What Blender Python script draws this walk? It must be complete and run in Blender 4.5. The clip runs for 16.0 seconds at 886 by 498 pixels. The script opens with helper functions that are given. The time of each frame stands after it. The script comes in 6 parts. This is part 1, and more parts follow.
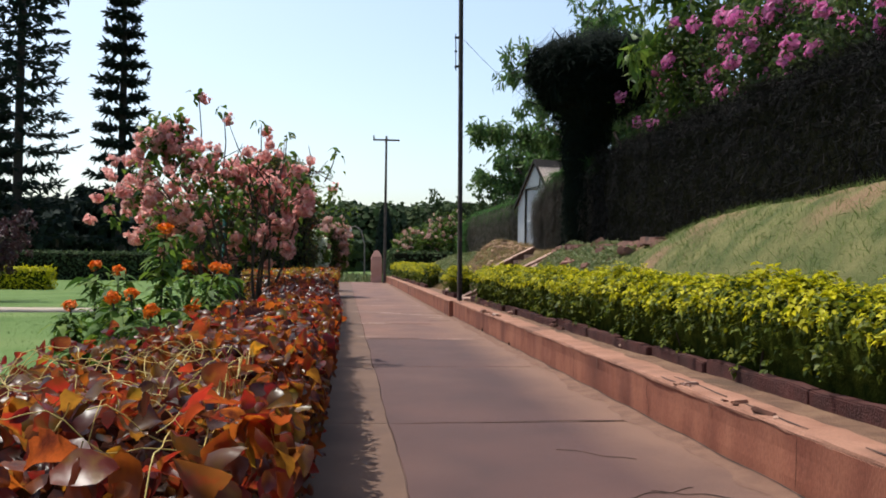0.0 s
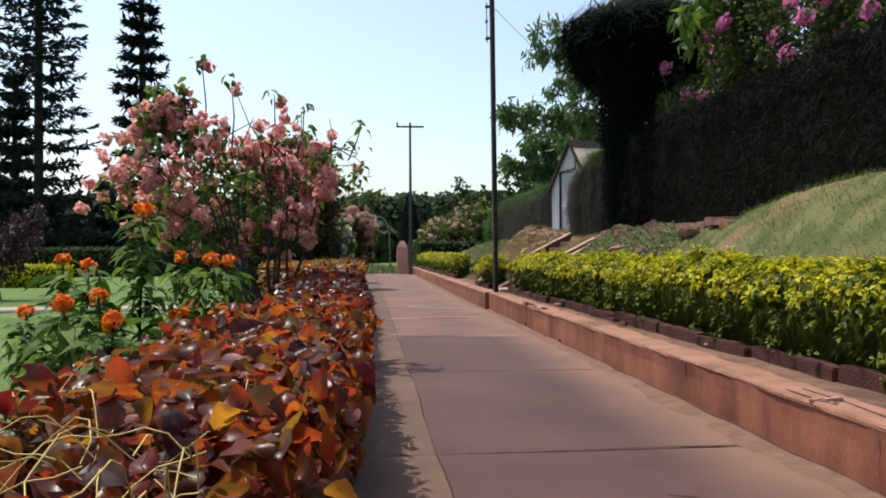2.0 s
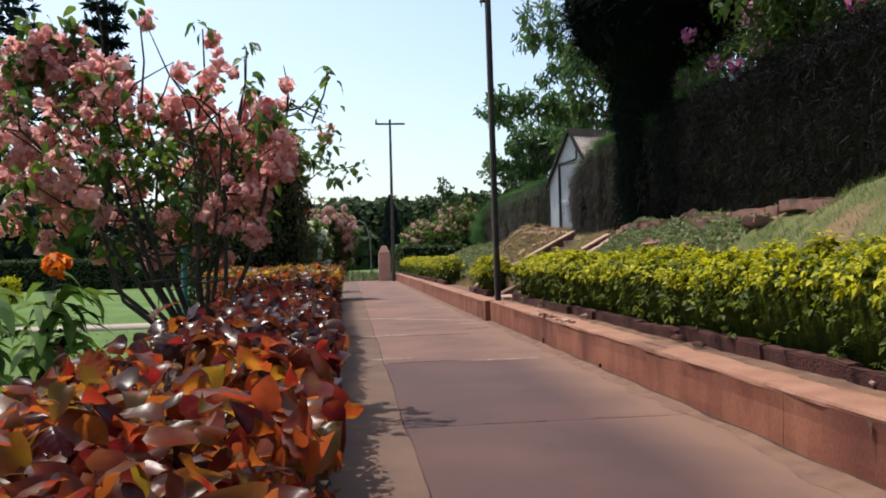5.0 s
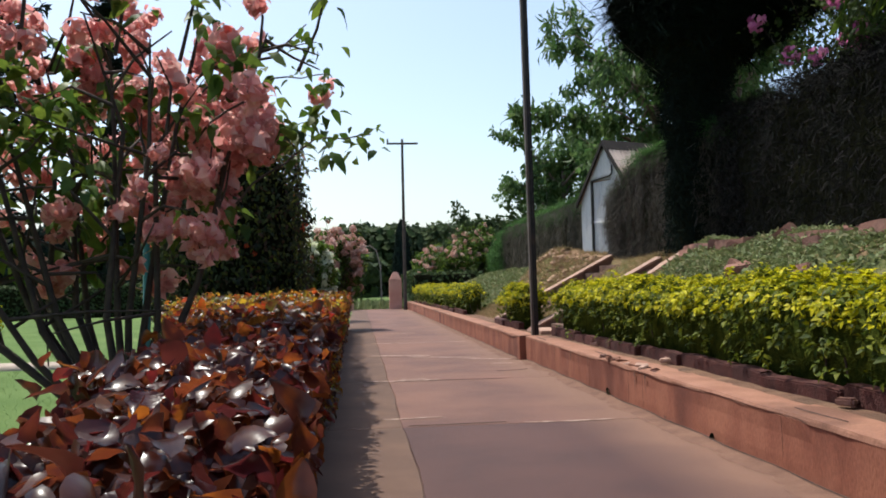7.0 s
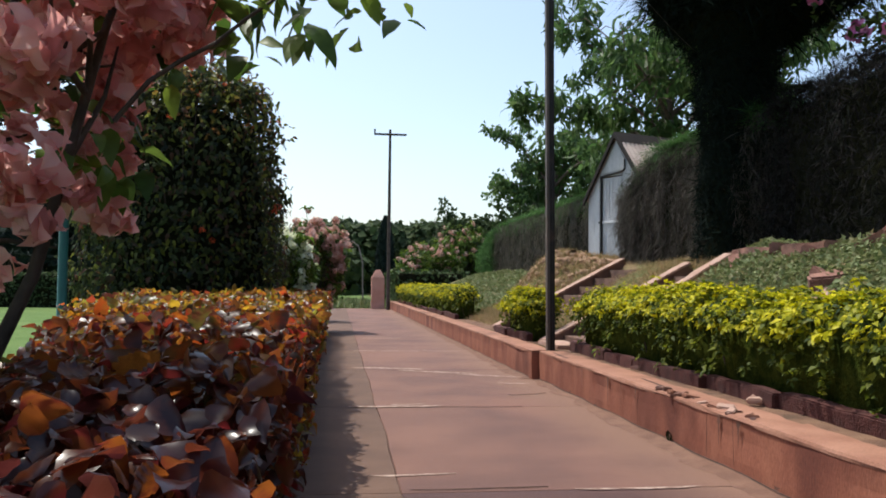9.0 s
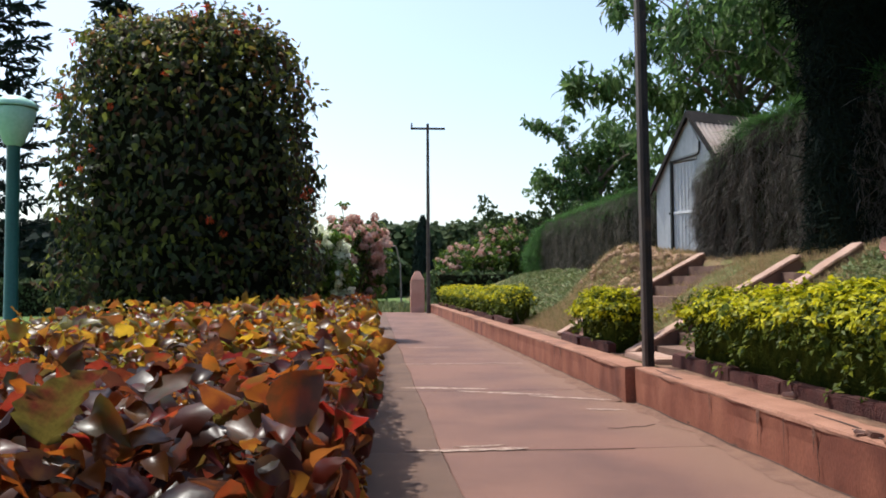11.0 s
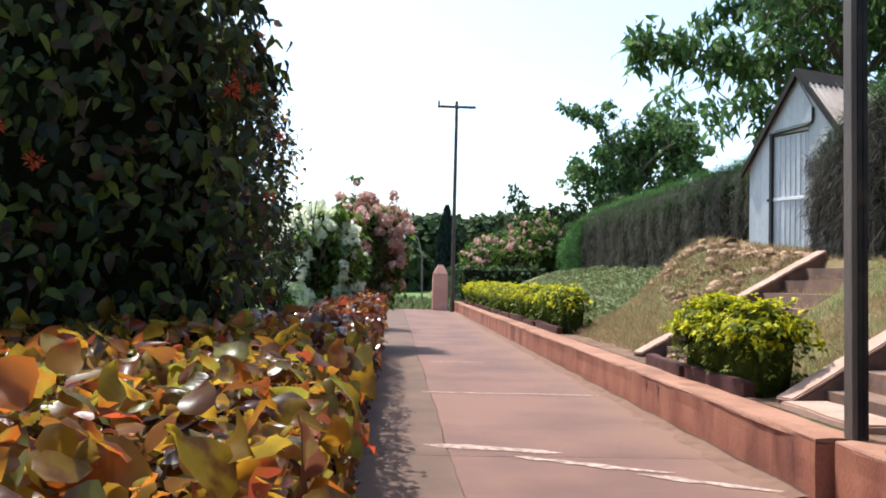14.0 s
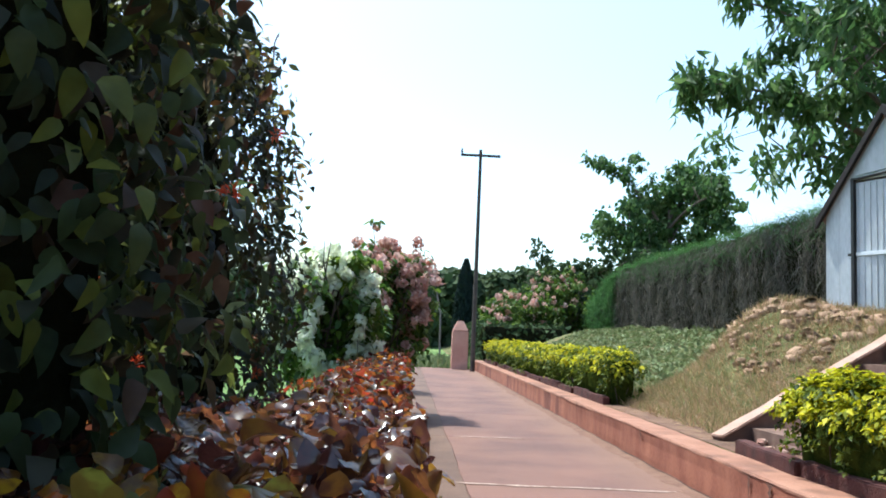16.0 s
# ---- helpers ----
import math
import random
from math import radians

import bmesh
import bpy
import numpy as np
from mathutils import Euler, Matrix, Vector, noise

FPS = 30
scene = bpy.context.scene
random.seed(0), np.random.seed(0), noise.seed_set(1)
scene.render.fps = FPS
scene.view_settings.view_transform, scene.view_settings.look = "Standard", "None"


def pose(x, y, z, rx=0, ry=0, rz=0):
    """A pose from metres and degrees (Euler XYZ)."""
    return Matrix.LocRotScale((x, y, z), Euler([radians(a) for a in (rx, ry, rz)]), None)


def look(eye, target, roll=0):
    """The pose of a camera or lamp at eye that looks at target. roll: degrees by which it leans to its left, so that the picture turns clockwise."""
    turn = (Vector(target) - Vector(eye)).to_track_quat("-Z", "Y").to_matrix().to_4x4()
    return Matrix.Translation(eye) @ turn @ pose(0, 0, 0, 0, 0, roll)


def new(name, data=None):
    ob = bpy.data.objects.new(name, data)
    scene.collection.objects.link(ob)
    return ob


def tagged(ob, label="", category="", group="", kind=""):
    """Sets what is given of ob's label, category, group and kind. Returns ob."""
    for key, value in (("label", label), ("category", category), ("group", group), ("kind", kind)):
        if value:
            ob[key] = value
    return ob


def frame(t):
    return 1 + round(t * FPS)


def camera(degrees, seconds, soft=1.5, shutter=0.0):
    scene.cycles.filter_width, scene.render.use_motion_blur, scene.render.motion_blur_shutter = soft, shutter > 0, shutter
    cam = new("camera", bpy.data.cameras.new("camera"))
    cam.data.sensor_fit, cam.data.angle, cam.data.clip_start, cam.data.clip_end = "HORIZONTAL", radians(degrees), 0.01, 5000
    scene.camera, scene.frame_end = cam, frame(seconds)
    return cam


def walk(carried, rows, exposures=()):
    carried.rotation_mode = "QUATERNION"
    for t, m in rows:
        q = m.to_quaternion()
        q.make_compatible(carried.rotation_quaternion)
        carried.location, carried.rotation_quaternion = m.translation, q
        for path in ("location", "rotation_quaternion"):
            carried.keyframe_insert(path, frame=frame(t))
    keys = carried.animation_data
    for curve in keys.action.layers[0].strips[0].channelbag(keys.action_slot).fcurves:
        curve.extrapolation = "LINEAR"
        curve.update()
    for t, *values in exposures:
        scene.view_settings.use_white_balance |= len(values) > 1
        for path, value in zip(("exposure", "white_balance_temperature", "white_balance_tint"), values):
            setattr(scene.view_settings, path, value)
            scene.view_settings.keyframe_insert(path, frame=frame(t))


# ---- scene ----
cam = camera(56.5, 16.0, soft=1.8)
PATH = [
    (0, (-0.007, -1.36, 1.407), (0.23, 0.626, 1.437), 0.8),
    (0.5, (-0.006, -1.055, 1.404), (0.185, 0.935, 1.448), 1.7),
    (1, (-0.015, -0.621, 1.391), (0.138, 1.373, 1.437), 1.7),
    (1.5, (-0.022, -0.177, 1.376), (0.123, 1.818, 1.403), 0.7),
    (2, (-0.063, 0.232, 1.373), (0.117, 2.224, 1.379), -0.3),
    (2.5, (-0.06, 0.641, 1.351), (0.095, 2.635, 1.343), -1.5),
    (3, (-0.046, 1.03, 1.321), (0.023, 3.028, 1.322), -2.1),
    (3.5, (-0.093, 1.731, 1.325), (0.052, 3.726, 1.342), -2.3),
    (4, (-0.059, 2.26, 1.332), (0.144, 4.249, 1.344), -2.0),
    (4.5, (-0.026, 2.699, 1.319), (0.203, 4.686, 1.33), -1.5),
    (7, (0.018, 5.942, 1.277), (0.223, 7.93, 1.364), -1.3),
    (7.5, (-0.018, 6.488, 1.269), (0.23, 8.471, 1.354), -0.4),
    (8, (0.005, 7.093, 1.28), (0.266, 9.074, 1.37), 0.5),
    (10.5, (-0.127, 9.84, 1.323), (0.077, 11.828, 1.4), -0.3),
    (11, (-0.148, 10.429, 1.321), (0.02, 12.42, 1.41), -0.3),
    (11.5, (-0.146, 11.084, 1.313), (0.036, 13.074, 1.39), -0.6),
    (12, (-0.162, 11.721, 1.317), (0.031, 13.71, 1.398), 0.1),
    (12.5, (-0.177, 12.327, 1.321), (0.01, 14.316, 1.418), 1.1),
    (13, (-0.148, 12.956, 1.363), (0.017, 14.946, 1.478), 1.3),
    (13.5, (-0.135, 13.625, 1.369), (0.016, 15.617, 1.468), 1.1),
    (14, (-0.083, 14.322, 1.367), (0.035, 16.317, 1.442), 1.4),
    (14.5, (-0.09, 14.98, 1.377), (0.04, 16.975, 1.453), 2.1),
    (15, (-0.113, 15.527, 1.364), (0.048, 17.518, 1.462), 2.3),
    (15.5, (-0.175, 15.768, 1.378), (-0.03, 17.754, 1.566), 2.6),
    (16, (-0.232, 16.221, 1.422), (-0.155, 18.209, 1.629), 2.5),
]
EXPOSURE = [(0, 0.76, 6600, 8), (4.5, 0.80, 6600, 8), (8, 0.84, 6550, 8), (10.5, 0.90, 6500, 9), (11.5, 1.08, 6450, 9), (12.5, 1.24, 6400, 8), (13.5, 1.42, 6250, 6), (14.5, 1.5, 6100, 3), (16, 1.52, 5800, -1)]
walk(cam, [(t, look(eye, target, roll)) for t, eye, target, roll in PATH], EXPOSURE)

# ---- light ----
SUN = Vector((-0.27, 0.31, 0.91)).normalized()
world = bpy.data.worlds.new("world")
scene.world = world
world.use_nodes = True
wn = world.node_tree
sky = wn.nodes.new("ShaderNodeTexSky")
sky.sky_type, sky.sun_disc = "NISHITA", False
sky.sun_elevation = math.asin(SUN.z)
sky.sun_rotation = math.atan2(SUN.x, SUN.y)
sky.air_density, sky.dust_density, sky.ozone_density = 1.0, 2.4, 1.0
wn.links.new(sky.outputs[0], wn.nodes["Background"].inputs[0])
wn.nodes["Background"].inputs[1].default_value = 0.13
sun = new("sun", bpy.data.lights.new("sun", "SUN"))
sun.data.energy, sun.data.angle, sun.data.color = 2.7, radians(0.6), (1.0, 0.97, 0.91)
sun.matrix_world = look(SUN * 50, (0, 0, 0))

# ---- materials ----


def nodes_of(name):
    m = bpy.data.materials.new(name)
    m.use_nodes = True
    return m, m.node_tree, m.node_tree.nodes["Principled BSDF"]


def surface(name, a, b, scale=3.0, rough=0.8, bump=0.3, fine=60.0, c=None, metal=0.0, speck=0.25, stretch=(1, 1, 1), spec=0.4, dusty=False):
    """Two colours in large patches, fine grain over them, a third in blotches, and relief."""
    m, t, p = nodes_of(name)
    link, add = t.links.new, t.nodes.new
    co = add("ShaderNodeTexCoord")
    mp = add("ShaderNodeMapping")
    mp.inputs["Scale"].default_value = stretch
    link(co.outputs["Object"], mp.inputs[0])
    n1, n2, n3 = (add("ShaderNodeTexNoise") for _ in range(3))
    for n, s, d in ((n1, scale, 6), (n2, fine, 4), (n3, scale * 0.37, 3)):
        n.inputs["Scale"].default_value, n.inputs["Detail"].default_value = s, d
        link(mp.outputs[0], n.inputs["Vector"])
    r1 = add("ShaderNodeValToRGB")
    r1.color_ramp.elements[0].position, r1.color_ramp.elements[1].position = 0.35, 0.65
    r1.color_ramp.elements[0].color, r1.color_ramp.elements[1].color = (*a, 1), (*b, 1)
    link(n1.outputs[0], r1.inputs[0])
    out = r1.outputs[0]
    if c:
        r3 = add("ShaderNodeValToRGB")
        r3.color_ramp.elements[0].position, r3.color_ramp.elements[1].position = 0.55, 0.66
        mx = add("ShaderNodeMix")
        mx.data_type = "RGBA"
        link(n3.outputs[0], r3.inputs[0])
        link(r3.outputs[0], mx.inputs[0])
        link(out, mx.inputs[6])
        mx.inputs[7].default_value = (*c, 1)
        out = mx.outputs[2]
    if dusty:  # sand blown in patches along the wall foot
        sx, mr, mu, md = add("ShaderNodeSeparateXYZ"), add("ShaderNodeMapRange"), add("ShaderNodeMath"), add("ShaderNodeMix")
        link(co.outputs["Object"], sx.inputs[0])
        link(sx.outputs[0], mr.inputs[0])
        mr.inputs[1].default_value, mr.inputs[2].default_value, mr.inputs[4].default_value = 1.85, 2.65, 2.3
        mu.operation, mu.use_clamp = "MULTIPLY", True
        link(mr.outputs[0], mu.inputs[0])
        link(n1.outputs[0], mu.inputs[1])
        md.data_type = "RGBA"
        link(mu.outputs[0], md.inputs[0])
        link(out, md.inputs[6])
        md.inputs[7].default_value = (0.165, 0.085, 0.055, 1)
        out = md.outputs[2]
    g = add("ShaderNodeMix")
    g.data_type, g.blend_type = "RGBA", "OVERLAY"
    g.inputs[0].default_value = speck
    link(out, g.inputs[6])
    link(n2.outputs[0], g.inputs[7])
    link(g.outputs[2], p.inputs["Base Color"])
    bp = add("ShaderNodeBump")
    bp.inputs["Strength"].default_value, bp.inputs["Distance"].default_value = bump, 0.02
    ad = add("ShaderNodeMath")
    ad.operation = "ADD"
    link(n1.outputs[0], ad.inputs[0])
    link(n2.outputs[0], ad.inputs[1])
    link(ad.outputs[0], bp.inputs["Height"])
    link(bp.outputs[0], p.inputs["Normal"])
    p.inputs["Roughness"].default_value, p.inputs["Metallic"].default_value = rough, metal
    p.inputs["Specular IOR Level"].default_value = spec
    return m


def foliage(name, colours, rough=0.45, glow=0.35, single=False, spec=0.4, mottle=0.0):
    """Leaves: each takes its own colour from the ramp, blotched with a second one where mottled; light comes through them."""
    m, t, p = nodes_of(name)
    link, add = t.links.new, t.nodes.new
    if single:
        rnd = add("ShaderNodeObjectInfo").outputs["Random"]
    else:
        rnd = add("ShaderNodeNewGeometry").outputs["Random Per Island"]
    ramp = add("ShaderNodeValToRGB")
    el = ramp.color_ramp.elements
    while len(el) < len(colours):
        el.new(0.5)
    for k, col in enumerate(colours):
        el[k].position, el[k].color = k / max(1, len(colours) - 1), (*col, 1)
    link(rnd, ramp.inputs[0])
    co, nz = add("ShaderNodeTexCoord"), add("ShaderNodeTexNoise")
    nz.inputs["Scale"].default_value = 25
    link(co.outputs["Object"], nz.inputs["Vector"])
    mx = add("ShaderNodeMix")
    mx.data_type, mx.blend_type = "RGBA", "OVERLAY"
    mx.inputs[0].default_value = 0.4
    tint = ramp.outputs[0]
    if mottle:
        shift, ramp2, n2, cut, blot = add("ShaderNodeMath"), add("ShaderNodeValToRGB"), add("ShaderNodeTexNoise"), add("ShaderNodeMapRange"), add("ShaderNodeMix")
        shift.operation = "FRACT"
        more = add("ShaderNodeMath")
        more.inputs[1].default_value = 0.41
        link(rnd, more.inputs[0])
        link(more.outputs[0], shift.inputs[0])
        while len(ramp2.color_ramp.elements) < len(colours):
            ramp2.color_ramp.elements.new(0.5)
        for k, col in enumerate(colours):
            ramp2.color_ramp.elements[k].position, ramp2.color_ramp.elements[k].color = k / max(1, len(colours) - 1), (*col, 1)
        link(shift.outputs[0], ramp2.inputs[0])
        n2.inputs["Scale"].default_value, n2.inputs["Detail"].default_value = (2.2 if single else 22.0), 4
        link(co.outputs["Object"], n2.inputs["Vector"])
        cut.inputs[1].default_value, cut.inputs[2].default_value, cut.inputs[4].default_value = 0.46, 0.62, mottle
        link(n2.outputs[0], cut.inputs[0])
        blot.data_type = "RGBA"
        link(cut.outputs[0], blot.inputs[0])
        link(tint, blot.inputs[6])
        link(ramp2.outputs[0], blot.inputs[7])
        tint = blot.outputs[2]
        bp = add("ShaderNodeBump")
        bp.inputs["Strength"].default_value, bp.inputs["Distance"].default_value = 0.35, 0.004
        relief = n2.outputs[0]
        if single:  # a midrib and slanting side veins
            sep, ab, a1, a2, fr, pp, vr = add("ShaderNodeSeparateXYZ"), *(add("ShaderNodeMath") for _ in range(5)), add("ShaderNodeMapRange")
            link(co.outputs["Object"], sep.inputs[0])
            ab.operation, a1.operation, a2.operation, fr.operation, pp.operation = "ABSOLUTE", "MULTIPLY", "MULTIPLY_ADD", "FRACT", "PINGPONG"
            link(sep.outputs[0], ab.inputs[0])
            link(ab.outputs[0], a1.inputs[0])
            a1.inputs[1].default_value = -6.0
            link(sep.outputs[1], a2.inputs[0])
            a2.inputs[1].default_value = 7.0
            link(a1.outputs[0], a2.inputs[2])
            link(a2.outputs[0], fr.inputs[0])
            link(fr.outputs[0], pp.inputs[0])
            pp.inputs[1].default_value = 0.5
            link(pp.outputs[0], vr.inputs[0])
            vr.inputs[1].default_value, vr.inputs[2].default_value = 0.0, 0.12
            relief = vr.outputs[0]
            bp.inputs["Strength"].default_value, bp.inputs["Distance"].default_value = 0.12, 0.03
        link(relief, bp.inputs["Height"])
        link(bp.outputs[0], p.inputs["Normal"])
    link(tint, mx.inputs[6])
    link(nz.outputs[0], mx.inputs[7])
    link(mx.outputs[2], p.inputs["Base Color"])
    p.inputs["Roughness"].default_value = rough
    p.inputs["Specular IOR Level"].default_value = spec
    tr, sh = add("ShaderNodeBsdfTranslucent"), add("ShaderNodeMixShader")
    sh.inputs[0].default_value = glow
    if mottle:  # the blade reflects little and lets a purer colour through
        thin, deep = add("ShaderNodeHueSaturation"), add("ShaderNodeHueSaturation")
        thin.inputs["Saturation"].default_value, thin.inputs["Value"].default_value = 1.0, 1.25
        deep.inputs["Saturation"].default_value, deep.inputs["Value"].default_value = 1.0, 0.55
        link(mx.outputs[2], thin.inputs["Color"])
        link(mx.outputs[2], deep.inputs["Color"])
        link(deep.outputs[0], p.inputs["Base Color"])
        link(thin.outputs[0], tr.inputs[0])
    else:
        link(mx.outputs[2], tr.inputs[0])
    link(p.outputs[0], sh.inputs[1])
    link(tr.outputs[0], sh.inputs[2])
    link(sh.outputs[0], t.nodes["Material Output"].inputs[0])
    return m


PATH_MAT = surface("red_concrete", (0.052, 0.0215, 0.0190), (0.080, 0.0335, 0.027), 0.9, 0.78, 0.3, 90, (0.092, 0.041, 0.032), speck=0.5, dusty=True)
# Far bays take a lighter copy of the concrete; brightness is put into colour.
PATH_PALE = surface("brighter_red_concrete", (0.103, 0.047, 0.035), (0.165, 0.077, 0.053), 0.9, 0.78, 0.3, 90, (0.165, 0.076, 0.052), speck=0.5, dusty=True)
STRIP_MAT = surface("edge_concrete", (0.092, 0.049, 0.033), (0.13, 0.071, 0.046), 1.6, 0.85, 0.15, 90, (0.097, 0.053, 0.035), speck=0.3)
WALL_MAT = surface("salmon_plaster", (0.205, 0.064, 0.036), (0.32, 0.118, 0.067), 2.6, 0.85, 0.14, 70, (0.145, 0.044, 0.026), speck=0.4, stretch=(1, 1, 0.45))
CAP_MAT = surface("salmon_cap", (0.23, 0.10, 0.060), (0.30, 0.145, 0.092), 3.2, 0.85, 0.25, 60, (0.15, 0.066, 0.04), speck=0.35)
CRACK = surface("dark_crack", (0.03, 0.016, 0.012), (0.08, 0.04, 0.028), 9, 0.9, 0.3, 80)
STAIN = surface("damp_stain", (0.09, 0.042, 0.028), (0.19, 0.085, 0.055), 9, 0.9, 0.3, 80)
MORTAR = surface("pale_mortar", (0.20, 0.12, 0.09), (0.40, 0.29, 0.235), 16, 0.9, 0.3, 90)
DUST = surface("sandy_dust", (0.125, 0.064, 0.043), (0.175, 0.094, 0.062), 5, 0.95, 0.4, 120)
PILLAR_MAT = surface("pale_pink_plaster", (0.48, 0.235, 0.175), (0.58, 0.31, 0.24), 1.6, 0.85, 0.2, 60, (0.38, 0.20, 0.15), speck=0.35)
SOIL = surface("red_soil", (0.11, 0.055, 0.033), (0.19, 0.105, 0.062), 4, 0.95, 0.8, 70, (0.09, 0.05, 0.03))
STONE_MAT = surface("red_stone", (0.16, 0.07, 0.05), (0.26, 0.13, 0.095), 5, 0.9, 0.6, 50, (0.09, 0.05, 0.04))
EDGE_MAT = surface("dark_edging", (0.045, 0.012, 0.009), (0.085, 0.023, 0.017), 5, 0.9, 0.6, 50)
SLAB_MAT = surface("pink_slab", (0.33, 0.20, 0.15), (0.40, 0.26, 0.20), 4, 0.85, 0.4, 60, (0.34, 0.2, 0.14))
RISER_MAT = surface("step_concrete", (0.15, 0.085, 0.06), (0.21, 0.125, 0.09), 4, 0.9, 0.4, 60, (0.10, 0.055, 0.04))
LAWN_MAT = surface("mown_lawn", (0.085, 0.14, 0.04), (0.115, 0.175, 0.055), 0.5, 0.95, 0.6, 120, (0.14, 0.19, 0.065), spec=0.1)
BANK_MAT = surface("dry_bank", (0.07, 0.085, 0.03), (0.15, 0.14, 0.058), 2.4, 0.95, 1.0, 40, (0.20, 0.13, 0.075), spec=0.1)
POLE_MAT = surface("tarred_steel", (0.012, 0.010, 0.010), (0.03, 0.022, 0.018), 6, 0.55, 0.2, 60, (0.08, 0.045, 0.03), metal=0.3)
POLE_SIDE = surface("sunlit_side_steel", (0.07, 0.05, 0.04), (0.12, 0.09, 0.07), 3, 0.6, 0.2, 50, (0.03, 0.022, 0.018), stretch=(1, 1, 0.2))
RUST_MAT = surface("pale_rust", (0.16, 0.12, 0.10), (0.24, 0.19, 0.16), 6, 0.6, 0.2, 60)
FARPOLE_MAT = surface("far_pole_paint", (0.05, 0.035, 0.03), (0.09, 0.06, 0.05), 4, 0.7, 0.2, 40)
WHITE_MAT = surface("weathered_white_sheet", (0.3533, 0.3643, 0.3754), (0.5078, 0.5189, 0.5299), 1.8, 0.6, 0.3, 30, (0.2981, 0.2926, 0.287), stretch=(1, 1, 0.25))
ROOF_MAT = surface("faded_roof_sheet", (0.46, 0.34, 0.28), (0.60, 0.48, 0.41), 3, 0.75, 0.3, 40, (0.34, 0.2, 0.15), stretch=(1, 1, 0.4))
CAPROOF_MAT = surface("old_ridge_cap", (0.014, 0.010, 0.009), (0.03, 0.021, 0.018), 3, 0.8, 0.3, 40)
IRON_MAT = surface("black_iron", (0.012, 0.012, 0.012), (0.03, 0.028, 0.026), 8, 0.6, 0.2, 60)
GREEN_MAT = surface("green_paint", (0.01, 0.075, 0.055), (0.015, 0.10, 0.07), 3, 0.4, 0.1, 60)
LAMP_MAT = surface("mint_diffuser", (0.32, 0.58, 0.44), (0.38, 0.64, 0.50), 2, 0.35, 0.05, 40)
DARK_BARK = surface("dark_bark", (0.025, 0.020, 0.018), (0.05, 0.04, 0.035), 8, 0.9, 0.5, 60)
BARK = surface("grey_bark", (0.10, 0.075, 0.06), (0.17, 0.13, 0.105), 10, 0.9, 0.7, 60, stretch=(1, 1, 0.3))
TWIG = surface("brown_stem", (0.03, 0.02, 0.015), (0.065, 0.042, 0.03), 12, 0.8, 0.4, 60)
# Near-black colours for solid cores that stand in for shade inside the plants.
DARKCORE = surface("inside_shade", (0.008, 0.009, 0.005), (0.02, 0.02, 0.01), 8, 1.0, 0.8, 40, spec=0.0)
REDCORE = surface("red_hedge_inside_shade", (0.02, 0.008, 0.006), (0.05, 0.02, 0.012), 10, 1.0, 0.8, 40, spec=0.0)
YELCORE = surface("yellow_hedge_inside_shade", (0.02, 0.03, 0.006), (0.05, 0.06, 0.01), 10, 1.0, 0.8, 40, spec=0.0)
REDS = [(0.035, 0.007, 0.010), (0.28, 0.014, 0.012), (0.30, 0.065, 0.010), (0.05, 0.010, 0.012), (0.40, 0.10, 0.010), (0.13, 0.014, 0.013), (0.40, 0.17, 0.014), (0.045, 0.010, 0.014), (0.20, 0.065, 0.012), (0.36, 0.02, 0.014), (0.22, 0.14, 0.014), (0.08, 0.012, 0.012)]
GOLDS = [(0.07, 0.018, 0.012), (0.40, 0.10, 0.010), (0.13, 0.045, 0.014), (0.42, 0.19, 0.012), (0.08, 0.024, 0.016), (0.42, 0.24, 0.018), (0.22, 0.17, 0.020), (0.10, 0.03, 0.018), (0.36, 0.05, 0.020), (0.42, 0.27, 0.024), (0.13, 0.05, 0.018), (0.28, 0.26, 0.034), (0.14, 0.15, 0.034)]
WINES = [(0.030, 0.008, 0.010), (0.12, 0.012, 0.012), (0.055, 0.012, 0.012), (0.20, 0.05, 0.010), (0.035, 0.009, 0.012), (0.09, 0.014, 0.012), (0.26, 0.075, 0.010), (0.045, 0.010, 0.013), (0.14, 0.03, 0.012), (0.025, 0.008, 0.010)]
EMBERS = [(0.035, 0.009, 0.010), (0.27, 0.05, 0.009), (0.07, 0.014, 0.011), (0.26, 0.020, 0.012), (0.04, 0.010, 0.012), (0.30, 0.085, 0.010), (0.09, 0.035, 0.012), (0.05, 0.012, 0.012), (0.24, 0.11, 0.014), (0.17, 0.022, 0.012), (0.10, 0.085, 0.016), (0.04, 0.010, 0.012)]
WINE_LEAF = foliage("wine_copperleaf", WINES, 0.28, 0.5, spec=0.65, mottle=0.85)
WINE_ONE = foliage("wine_copperleaf_single", WINES, 0.28, 0.5, True, spec=0.65, mottle=0.85)
EMBER_LEAF = foliage("ember_copperleaf", EMBERS, 0.34, 0.56, spec=0.42, mottle=0.85)
EMBER_ONE = foliage("ember_copperleaf_single", EMBERS, 0.34, 0.56, True, spec=0.42, mottle=0.85)
# Dark bronze leaves carry the shade of the tall bush in their colour.
BRONZES = [(0.045, 0.018, 0.020), (0.11, 0.030, 0.022), (0.07, 0.034, 0.028), (0.24, 0.075, 0.018), (0.045, 0.02, 0.024), (0.15, 0.042, 0.024), (0.30, 0.15, 0.02), (0.08, 0.028, 0.026)]
BRONZE_LEAF = foliage("shaded_bronze_copperleaf", BRONZES, 0.2, 0.42, spec=0.9, mottle=0.8)
BRONZE_ONE = foliage("shaded_bronze_copperleaf_single", BRONZES, 0.2, 0.42, True, spec=0.9, mottle=0.8)
